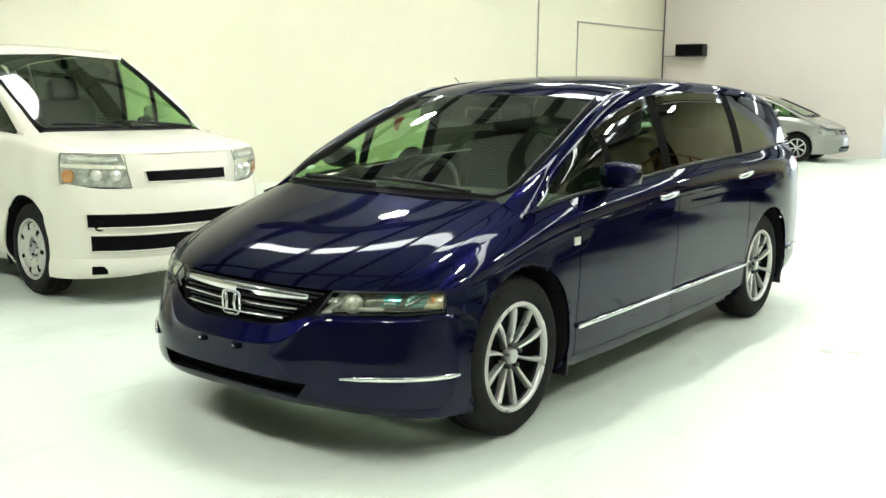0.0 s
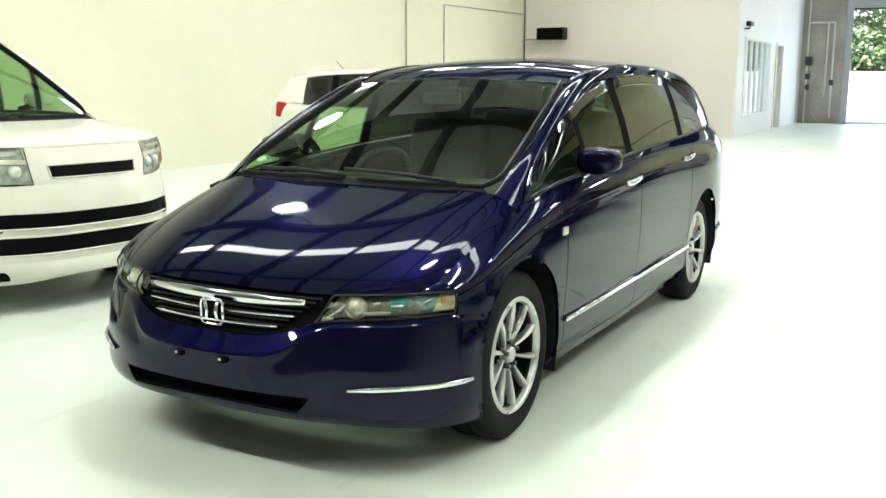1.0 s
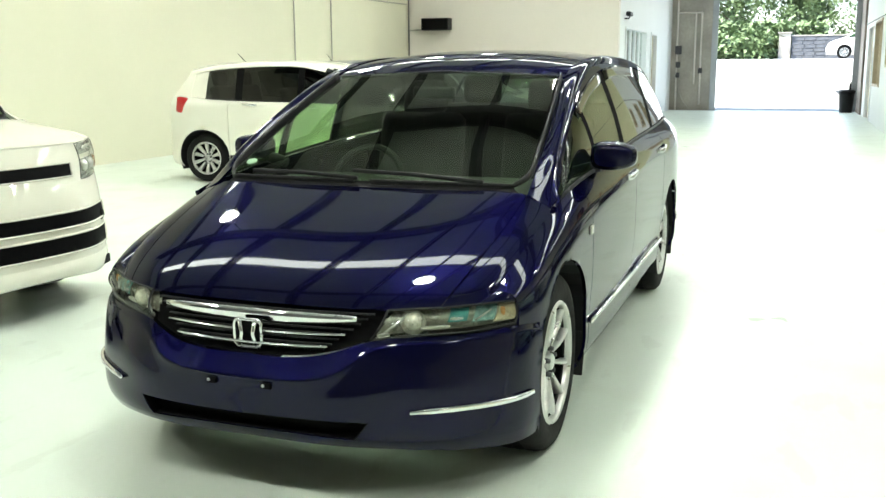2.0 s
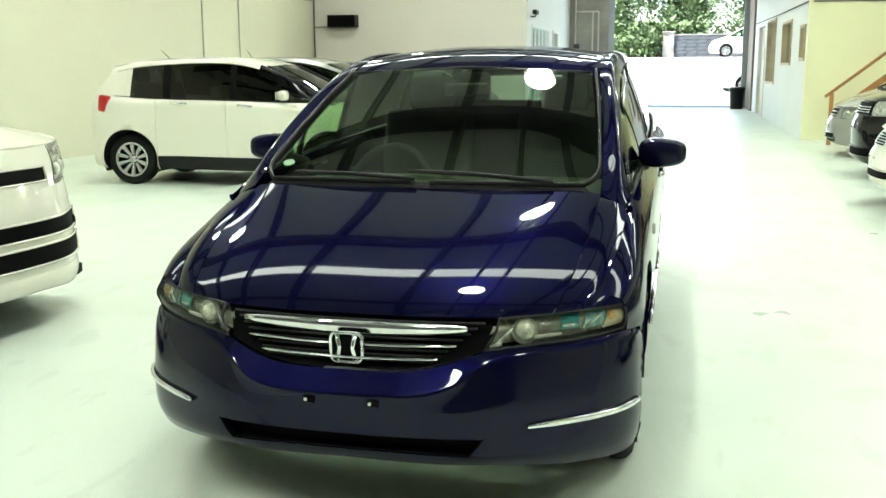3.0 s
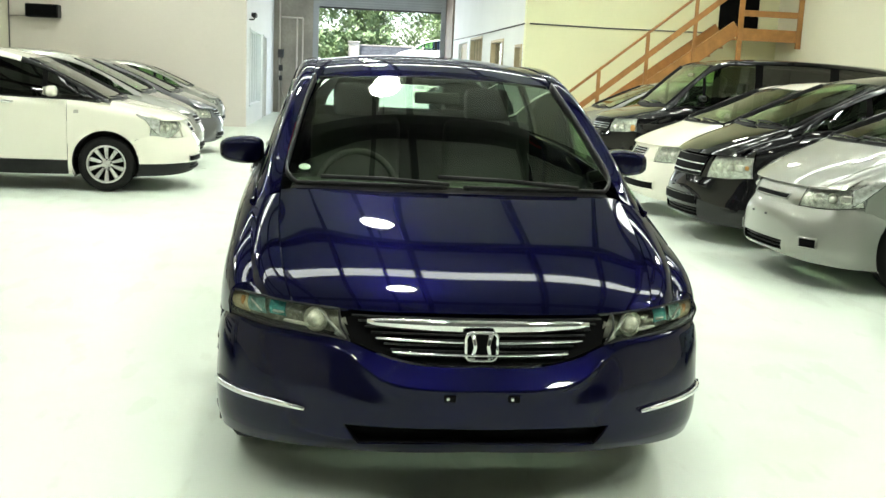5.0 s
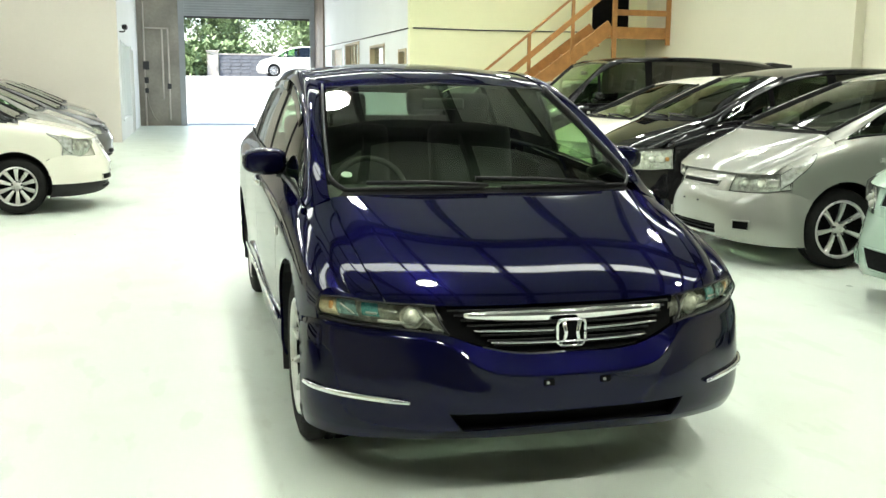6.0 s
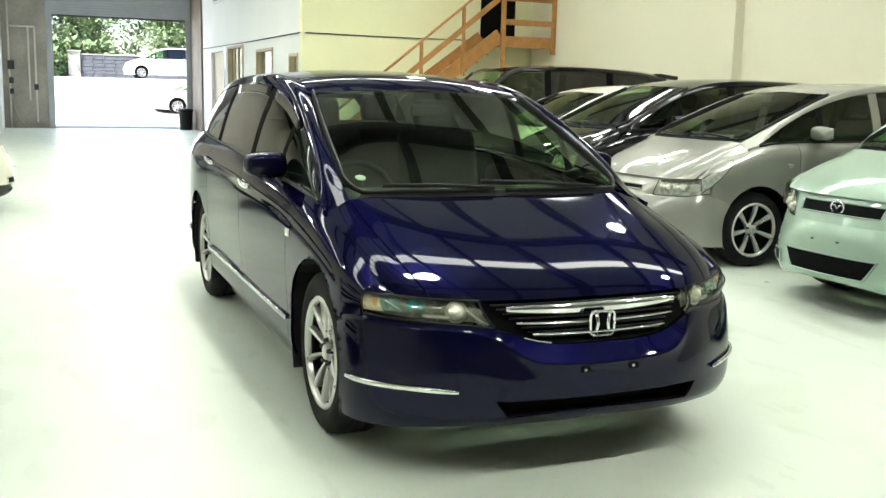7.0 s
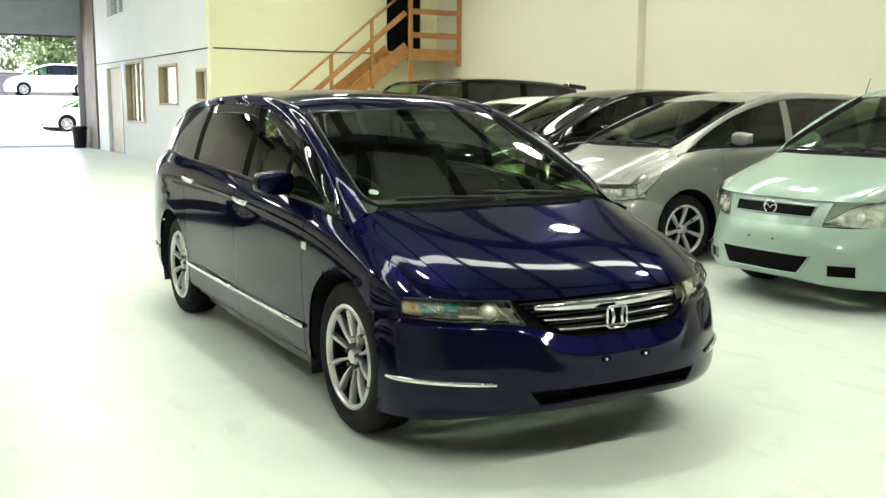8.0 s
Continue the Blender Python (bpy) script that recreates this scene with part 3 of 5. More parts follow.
    fs = chord(C((0.715, -0.50, 0.674), (0.728, -0.43, 0.714), (0.742, -0.35, 0.752), (0.757, -0.2, 0.806), (0.768, 0.0, 0.868), (0.772, 0.10, 0.895)))
    both("fender_top", loft([chord(hh), ft, fs], span(0, 1, N(36)), 0.03, 2, N(12)), body, root)
    # fender tip over the lamp
    tipa = Curve([wp(*v) for v in ((0.690, -0.536, 0.6705), (0.745, -0.492, 0.672), (0.792, -0.452, 0.672))])
    tipb = Curve(loft(side, [y_hl], 0.0, 1.0, 4)[:, 0])
    both("fender_tip", loft([tipa, tipb], span(0, 1, 8), 0, 1, 4), body, root, thick=0.004)
    # pillar and roof rail
    ya, yz = wp(0.7, 0.09, 0.94, "up")[1], wp(0.5, 3.57, 1.35, "up")[1]
    mid = lambda u: (pl(u) * 0.5 + re(u) * 0.5) + np.array([0.012, -0.005, 0.021]) * min(1, max(0, (u - ya) / 0.25))
    yr = wp(0.6, 1.12, 1.35, "up")[1]
    both("roof_pillar", loft([pl, mid, re], span(ya, yr, N(40)), 0, 2, N(10)), M[S.get("pillar", S["paint"])], root)
    both("roof_rail", loft([pl, mid, re], span(yr, yz, N(60)), 0, 2, N(10)), body, root)
    # roof
    rc = C((0, 1.03, 1.398), (0, 1.22, 1.450), (0, 1.66, 1.503), (0, 2.3, 1.514), (0, 3.0, 1.486), (0, 3.38, 1.456), (0, 3.66, 1.405))
    rm = C((0.32, 1.037, 1.392), (0.32, 1.22, 1.442), (0.32, 1.66, 1.493), (0.32, 2.3, 1.503), (0.32, 3.0, 1.477), (0.32, 3.38, 1.447), (0.32, 3.64, 1.397))
    rr = chord(C((0.586, 1.052, 1.371), (0.580, 1.22, 1.416), (0.570, 1.66, 1.463), (0.560, 2.3, 1.472), (0.541, 3.0, 1.443), (0.520, 3.3, 1.412), (0.508, 3.58, 1.372)))
    sheet("roof", wide([chord(rc), chord(rm), rr], span(0, 1, N(40)), N(30)), body, root)
    # windscreen with its black border
    wc = chord(C((0, 0.085, 0.972), (0, 0.39, 1.115), (0, 0.70, 1.256), (0, 1.02, 1.394)))
    wm = chord(C((0.36, 0.10, 0.972), (0.355, 0.40, 1.112), (0.335, 0.705, 1.251), (0.315, 1.027, 1.388)))
    we = chord(C((0.610, 0.118, 0.970), (0.645, 0.185, 0.997), (0.640, 0.30, 1.048), (0.626, 0.43, 1.106), (0.596, 0.73, 1.24), (0.556, 1.045, 1.373)))
    sheet("windscreen", wide([wc, wm, we], span(0.0, 1, N(24)), N(36), 1.985), M[S.get("screen", "glass")], root, "tinted laminated glass", thick=0)
    edge = [we(u) for u in span(0, 1, 26)]
    for sx in (1, -1):
        foot = [p + np.array([0, -0.006, 0.002]) for p in wide([wc, wm, we], [0.0], 41, 1.985)[21:-1, 0]]
        path = foot + [p + np.array([0.014 * min(1, 4 * i / 25), -0.002, 0.001]) for i, p in enumerate(edge)]
        strip("screen_seal", [(sx * p[0], p[1], p[2]) for p in path], [0.016] * len(foot) + [0.016 + 0.026 * min(1, i / 5) for i in range(26)], 0.012, M["plastic"], root, "black rubber seal")
    strip("screen_seal", [(x, *(rc(wp(0, 1.03, 1.4, "up")[1])[1:] * (1 - abs(x) / 0.556) + we(1)[1:] * abs(x) / 0.556)) for x in span(-0.55, 0.55, 15)], 0.012, 0.02, M["plastic"], root)
    # cowl below the screen
    cw = [chord(Curve([hood[i](1), hood[i](1) * 0.5 + c(0) * 0.5 + np.array([0, 0, -0.012]), c(0) + np.array([0, 0.0, 0.001])])) for i, c in ((0, wc), (1, wm), (3, we))]
    sheet("cowl", wide(cw, span(0.03, 1, 6), 30), M["plastic"], root, "black plastic cowl grille")

    # side glass and pillars
    def band(y0, y1, mat, nm, lab, lo=0.02, hi=0.985, inset=0.004, n=14):
        base = lambda u: s0(u) + np.array([-inset, 0, 0.004])
        top = lambda u: pl(u) + np.array([-inset, 0, -0.002])
        bulge = lambda u: (base(u) + top(u)) / 2 + np.array([0.012, 0, 0])
        return both(nm, loft([base, bulge, top], span(y0, y1, N(n)), lo * 2, hi * 2, N(10)), M[mat], root, lab, thick=0 if "glass" in mat else 0.01)

    yb = [wp(0.7, v, 1.05, "up")[1] for v in (0.20, 0.80, 0.86)] + [wp(0.7, v, 1.05, "glass")[1] for v in (1.37, 1.47, 2.38, 2.50)] + [wp(0.7, v, 1.05, "up")[1] for v in (3.18, 3.46)]
    band(yb[0] - 0.11, yb[0], S["paint"], "pillar_foot", "", 0.0, 1.0, 0.0, 8)
    band(yb[0], yb[1], S["door_glass"], "quarter_light", "small fixed front quarter window")
    band(yb[1], yb[2], "dark", "mirror_pillar", "black window divider")
    band(yb[2], yb[3], S["door_glass"], "front_window", "tinted door window")
    band(yb[3], yb[4], S.get("post", "dark"), "door_pillar", "upright window divider")
    band(yb[4], yb[5], S["rear_glass"], "rear_window", "dark privacy glass")
    band(yb[5], yb[6], "dark", "door_pillar", "black window divider")
    band(yb[6], yb[7], S["rear_glass"], "side_rear_window", "dark privacy glass")
    band(yb[7], yb[8], S["paint"], "tail_pillar", "")
    fb = lambda u: s0(yb[8] - 0.01 + u * (y_end - yb[8] + 0.01))
    ft_ = lambda u: pl(yb[8] - 0.01 + u * (yz - yb[8] + 0.01))
    both("tail_fill", loft([fb, lambda u: (fb(u) + ft_(u)) / 2 + np.array([0.01, 0, 0]), ft_], span(0, 1, 6), 0, 2, N(8)), body, root)
    for sx in (1, -1):
        strip("window_trim", [s0(y) * np.array([sx, 1, 1]) + np.array([0.004 * sx, 0, 0.006]) for y in span(yb[0], yb[7], 24)], 0.014, 0.012, M["plastic"], root, "black window sill seal")
        if S.get("visors"):
            for a, b in ((yb[2] - 0.1, yb[3]), (yb[4], yb[5])):
                strip("rain_visor", [pl(y) * np.array([sx, 1, 1]) + np.array([0.012 * sx, 0, -0.03]) for y in span(a, b, 10)], 0.06, 0.006, M["dark_glass"], root, "smoked rain visor over the door window", out=(sx, 0, 0.25))

    # tail
    e_r, e_p = re(yz), pl(yz)
    ends = [e_r, e_p * 0.5 + s0(y_end) * 0.5 + np.array([0.01, 0, 0])] + [s(y_end) for s in side]
    tc = [wp(*v) for v in ((0, 3.67, 1.395), (0, 3.735, 1.235), (0, 3.79, 1.08), (0, 3.812, 1.0), (0, 3.81, 0.86), (0, 3.825, 0.57), (0, 3.83, 0.41), (0, 3.80, 0.28), (0, 3.76, 0.23))]
    md = [np.array([e[0] * 0.72, c[1] - 0.10 * (c[1] - e[1]) - 0.05, (e[2] + c[2]) / 2]) for e, c in zip(ends, tc)]
    tail = [chord(Curve(v)) for v in (tc, md, ends)]
    sheet("rear_screen", wide(tail, span(0.05, 0.32, N(10)), N(24), 1.35), M["rear_glass"], root, "tinted heated rear window", thick=0)
    sheet("tailgate", wide(tail, span(0.33, 0.72, N(14)), N(30), 1.7), body, root)
    both("tail_corner", loft(tail, span(0, 0.335, N(10)), 1.36, 2, N(6)), body, root)
    both("tail_lamp", loft(tail, span(0.34, 0.56, N(8)), 1.71, 2, N(6)), M["red"], root, "red wraparound tail lamp")
    both("lamp_backing", loft(tail, span(0.32, 0.58, N(8)), 1.66, 2, N(6)) * np.array([0.965, 1, 1]) + np.array([0, -0.03, 0]), M["dark"], root, thick=0)
    both("tail_side", loft(tail, span(0.56, 0.725, N(8)), 1.71, 2, N(6)), body, root)
    sheet("rear_bumper", wide(tail, span(0.73, 1, N(10)), N(30)), body, root)
    sheet("tailgate_top", wide(tail, span(0.0, 0.045, 3), N(20), 1.35), body, root)

    # front bumper
    b_t = [(0, -0.825, 0.522), (0.20, -0.815, 0.524), (0.32, -0.785, 0.548), (0.40, -0.75, 0.574), (0.60, -0.64, 0.583), (0.745, -0.53, 0.588), (0.80, -0.455, 0.590), (0.838, -0.33, 0.566)]
    b_c = [(0, -0.862, 0.458), (0.20, -0.852, 0.462), (0.34, -0.82, 0.487), (0.44, -0.77, 0.53), (0.61, -0.665, 0.54), (0.755, -0.55, 0.545), (0.818, -0.455, 0.545), (0.85, -0.32, 0.53)]
    b_2 = [(0, -0.862, 0.40), (0.20, -0.854, 0.40), (0.36, -0.828, 0.41), (0.47, -0.785, 0.43), (0.63, -0.682, 0.43), (0.765, -0.565, 0.43), (0.83, -0.455, 0.43), (0.856, -0.30, 0.43)]
    b_3 = [(0, -0.86, 0.334), (0.20, -0.852, 0.334), (0.36, -0.826, 0.332), (0.47, -0.785, 0.328), (0.63, -0.69, 0.325), (0.768, -0.57, 0.325), (0.835, -0.455, 0.325), (0.858, -0.30, 0.325)]
    b_4 = [(0, -0.85, 0.268), (0.20, -0.842, 0.267), (0.36, -0.817, 0.262), (0.47, -0.775, 0.255), (0.63, -0.68, 0.25), (0.765, -0.56, 0.245), (0.83, -0.45, 0.245), (0.855, -0.30, 0.245)]
    b_5 = [(0, -0.825, 0.225), (0.20, -0.818, 0.222), (0.36, -0.792, 0.212), (0.47, -0.75, 0.20), (0.62, -0.66, 0.19), (0.755, -0.54, 0.185), (0.82, -0.44, 0.185), (0.845, -0.30, 0.185)]
    if S.get("flat"):
        rows = [b_t, b_c, b_2, b_3, b_4, b_5]
        rows = [[(x, y, k if k and not (k == 0.578 and x > 0.7) else z) for x, y, z in v] for v, k in zip(rows, (0.578, 0.53, 0.43, 0.33, 0.25, 0))]
        vi = float
    else:
        # a sharp crease runs under the lamps and round the grille; the chin rises towards the middle
        b_c = [(0, -0.868, 0.455), (0.20, -0.858, 0.459), (0.31, -0.834, 0.480), (0.40, -0.780, 0.538), (0.605, -0.657, 0.566), (0.750, -0.543, 0.571), (0.812, -0.455, 0.572), (0.845, -0.32, 0.548)]
        b_a = [tuple(0.13 * p + 0.87 * r - (0.0, 0.001, 0.0)[i] for i, (p, r) in enumerate(zip(t, c))) for t, c in zip(b_t, b_c)]
        b_b = [(x + 0.002, y - (-0.001 if x < 0.35 else 0.003), z - 0.010) for x, y, z in b_c]
        b_4 = [(x, y, z + 0.014 * max(0, 1 - (x / 0.6) ** 2)) for x, y, z in b_4]
        b_5 = [(x, y, z + 0.022 - 0.012 * x + 0.016 * math.exp(-(((x - 0.5) / 0.18) ** 2))) for x, y, z in b_5]
        rows = [b_t, b_a, b_c, b_b, b_2, b_3, b_4, b_5]
        vi = lambda v: float(np.interp(v, range(6), (0, 2, 4, 5, 6, 7)))
    S["vi"] = vi
    bl = [Curve(v, None, wp) for v in rows]
    full = wide_rows(bl, N)
    ox = S.get("lower_opening", 0.42) * wp(1, -0.8, 0.3)[0]
    slope = 0.0 if S.get("flat") else 0.11
    if S.get("lower_opening", 1):
        sheet("front_bumper", full(vi(0), vi(3), 22 if S.get("flat") else 64), body, root, arches=arches)
        sheet("bumper_lip", full(vi(4), vi(5), 7), M["plastic"] if S.get("cladding") else body, root, arches=arches, thick=0.004)
        for sx in (1, -1):
            p, e = surface_y(bl, ox, vi(3.0)), surface_y(bl, ox * (1 - slope), vi(4.0))
            g = np.array([[p + (0, d, 0.0), p * 0.5 + e * 0.5 + (0, d, 0), e + (0, d, 0)] for d in (-0.001, 0.03, 0.06)])
            sheet("intake_side", g if sx > 0 else flip(g), M["mesh"], root, thick=0.003)
        both("bumper_corner", half_rows(bl, N)(vi(3), vi(4), 6, ox, slope), M["plastic"] if S.get("cladding") else body, root, arches=arches, thick=0.004)
        opening = full(vi(3), vi(4), 6)
        back = opening + np.array([0, 0.05, 0])
        opening = np.concatenate([opening[:1] + np.array([0, 0.004, 0.004]), back, opening[-1:] + np.array([0, 0.004, -0.004])])
        sheet("lower_grille", opening, M["mesh"], root, "black lower air intake", drop=lambda c: abs(c[0]) > ox + 0.03, thick=0)
        for zf in (3.3, 3.65) if S.get("flat") else ():
            row = loft(bl, span(0, 1, 40), vi(zf), vi(zf), 1)[0]
            pts = [p for p in row if p[0] < ox * (1 - slope * (zf - 3)) - 0.01]
            strip("grille_bar", [(-p[0], p[1] + 0.03, p[2]) for p in pts[::-1]] + [(p[0], p[1] + 0.03, p[2]) for p in pts[1:]], 0.008, 0.012, M["plastic"], root)
    else:
        sheet("front_bumper", full(0, 5, 34), body, root, arches=arches)
    # wheel housings, floor pan, wheels
    r, tw = S["wheel"][1], S["wheel"][3]
    for ay in (0.0, S["wb"]):
        for sx in (1, -1):
            bm = bmesh.new()
            rows = []
            for xx in (0.45, S.get("lip", 0.845)):
                rows.append([bm.verts.new((sx * xx * wp(1, 0, 0.5)[0], ay + (S["arch"] + 0.012) * math.cos(a), S["archz"] + (S["arch"] + 0.012) * math.sin(a))) for a in span(-0.45, math.pi + 0.45, 24)])
            for k in range(23):
                bm.faces.new((rows[0][k], rows[0][k + 1], rows[1][k + 1], rows[1][k]))
            bm.faces.new(rows[0][::-1])
            part("wheel_housing", bm, M["plastic"], root, "black wheel-arch liner")
            wheel(root, sx * S["track"] * (1 if "tx" not in S else S["tx"]), ay, *S["wheel"])
    W = wp(0.78, 1, 0.3)[0]
    yn, yt = Y(-0.70, 0.25), Y(3.7, 0.25)
    rounded("floor_pan", (0, (S["arch"] + S["wb"] - S["arch"]) / 2, 0.24), (W * 1.9, S["wb"] - 2 * S["arch"] - 0.06, 0.08), 0.02, M["dark"], root)
    rounded("floor_pan", (0, (yn - S["arch"]) / 2, 0.27), (W * 1.3, -S["arch"] - yn - 0.06 + 0.1, 0.06), 0.02, M["dark"], root)
    rounded("floor_pan", (0, (yt + S["wb"]) / 2, 0.33), (W * 1.1, yt - S["wb"], 0.06), 0.02, M["dark"], root)
    rounded("bulkhead", (0, Y(0.3), 0.55 * wp(0, 0.3, 0.9)[2] / 0.9), (W * 1.1, 0.05, 0.6), 0.01, M["dark"], root)

    # cabin
    zb = wp(0, 0.9, 0.98)[2]
    cabin(root, S, Y, zb, W, wp)
    S["front"](root, S, wp, bl, body, Y)

    # mirrors, handles
    for sx in (1, -1):
        mp = np.array(wp(*S.get("mirror", (0.880, 0.74, 1.042)), "up")) * np.array([sx, 1, 1])

        bm = bmesh.new()
        bmesh.ops.create_uvsphere(bm, u_segments=24, v_segments=14, radius=0.5)
        for v in bm.verts:
            c = [math.copysign(abs(2 * k) ** (0.66 if S.get("flat") else 0.55) / 2, k) for k in v.co]
            k = 1 - 0.2 * max(0.0, 2 * sx * c[0])
            v.co = Vector((c[0] * (0.225 if S.get("flat") else 0.195), c[1] * 0.135 * k if c[1] < 0 else c[1] * 0.11, c[2] * 0.122 * k))
        bm.transform(pose(*mp, 0, 0, -8 * sx))
        mir = part("door_mirror", bm, body if S.get("mirror_paint", True) else M["plastic"], root, "rounded door mirror", True)
        part("mirror_glass", box_bm((mp[0] - 0.075, mp[1] + 0.057, mp[2] - 0.045), (mp[0] + 0.07, mp[1] + 0.063, mp[2] + 0.045), 0.002), M["chrome"], mir, "mirror glass")
        strip("mirror_arm", [(mp[0] - sx * 0.06, mp[1], mp[2] - 0.045), (mp[0] - sx * 0.17, mp[1] - 0.01, mp[2] - 0.075)], 0.05, 0.06, M["plastic"], mir)
        for d, yh, zz in ((doors, 1.30, 0.905), (rdoors, 2.36, 0.95)):
            hp = np.array(wp(0.868, yh, zz)) * np.array([sx, 1, 1])
            hm_ = M["chrome"] if S.get("chrome_handles", True) else body
            hd = strip("door_handle", [(hp[0] - 0.012 * sx, hp[1] - 0.1, hp[2] - 0.008), (hp[0] + 0.012 * sx, hp[1] - 0.075, hp[2] - 0.006), (hp[0] + 0.016 * sx, hp[1], hp[2]), (hp[0] + 0.012 * sx, hp[1] + 0.075, hp[2] + 0.006), (hp[0] - 0.012 * sx, hp[1] + 0.1, hp[2] + 0.008)], 0.026, 0.016, hm_, d[0] if sx > 0 else d[1], "pull handle")
        rp = np.array(wp(0.862, 0.39, 0.775)) * np.array([sx, 1, 1])
        if S.get("repeaters", True):
            rounded("side_repeater", rp, (0.012, 0.05, 0.036), 0.005, M["reflector"], root, "small clear side indicator")
    # wipers
    for x0, x1, u1 in ((0.50, -0.06, 0.055), (-0.02, -0.52, 0.03)):
        a, b = we(0.0), wc(0.0)
        zz = lambda x: b + (a - b) * (abs(x) / 0.648) ** 2
        nrm = np.array([0, -0.45, 0.9]) * 0.013
        p0, p1 = zz(x0), zz(x1) + (wc(u1) - wc(0))
        strip("wiper", [(x0, *(p0 + nrm)[1:]), ((x0 + x1) / 2, *((p0 + p1) / 2 + nrm * 1.6)[1:]), (x1, *(p1 + nrm)[1:])], 0.016, 0.014, M["plastic"], root, "black windscreen wiper")
    return root


def wide_rows(curves, N):
    """Grid over the whole width, for curves that run from the middle to one side."""

    def rows(v0, v1, m):
        h = loft(curves, span(0, 1, N(40)), v0, v1, m)
        return np.concatenate([flip(h)[:, ::-1], h[:, 1:]], 1)

    return rows


def half_rows(curves, N):
    def rows(v0, v1, m, x0, slope=0.0):
        us = span(0, 1, 200)
        out = []
        for i, v in enumerate(span(v0, v1, m)):
            row = loft(curves, us, v, v, 1)[0]
            first = np.interp(x0 * (1 - slope * i / (m - 1)), row[:, 0], us)
            out.append(loft(curves, span(first, 1, N(26)), v, v, 1)[0])
        return np.array(out)

    return rows


def seat(root, x, y, z, w, m):
    s = rounded("front_seat" if w < 0.8 else "rear_seat", (x, y, z), (w, 0.5, 0.16), 0.05, m, root, "grey cloth seat")
    rounded("backrest", (x, y + 0.32, z + 0.32), (w * 0.96, 0.14, 0.60), 0.06, m, s, rot=(-14, 0, 0))
    for hx in ((x,) if w < 0.8 else (x - 0.35, x + 0.35)):
        rounded("headrest", (hx, y + 0.42, z + 0.70), (0.25, 0.1, 0.18), 0.05, m, s, rot=(-10, 0, 0))
    return s


def cabin(root, S, Y, zb, W, wp):
    k = W / 0.78
    yd = Y(0.45, 0.95)
    d = rounded("dashboard", (0, yd + 0.05, zb - 0.15), (1.32 * k, 0.62, 0.2), 0.07, M["dash"], root, "dark vinyl dashboard")
    sx = -1
    bm = bmesh.new()
    ring = [(0.18 * math.cos(a), 0.18 * math.sin(a), 0) for a in span(0, 2 * math.pi, 29)]
    tube_bm(ring, 0.016, 8, bm)
    box_bm((-0.17, -0.03, -0.02), (0.17, 0.03, 0.0), 0.006, bm)
    box_bm((-0.03, -0.17, -0.02), (0.03, 0.0, 0.0), 0.006, bm)
    bm.transform(pose(sx * 0.36 * k, yd + 0.46, zb - 0.11, 65, 0, 0))
    part("steering_wheel", bm, M["plastic"], root, "dark steering wheel", True)
    for x in (0.36 * k, -0.36 * k):
        seat(root, x, yd + 0.85, zb - 0.42, 0.5, M["cloth"])
    seat(root, 0, yd + 1.85, zb - 0.40, 1.25 * k, M["cloth"])
    rounded("cabin_floor", (0, yd + 1.3, zb - 0.62), (1.4 * k, 2.9, 0.05), 0.01, M["dark"], root)
    mp = wp(0, 0.80, 1.30)
    rounded("rear_view_mirror", (0, mp[1] + 0.1, mp[2]), (0.21, 0.03, 0.055), 0.014, M["plastic"], root)


def surface_y(bl, x, v):
    """The point of a bumper at width x and row v."""
    us = span(0, 1, 60)
    row = loft(bl, us, v, v, 1)[0]
    return np.array([x, np.interp(abs(x), row[:, 0], row[:, 1]), np.interp(abs(x), row[:, 0], row[:, 2])])


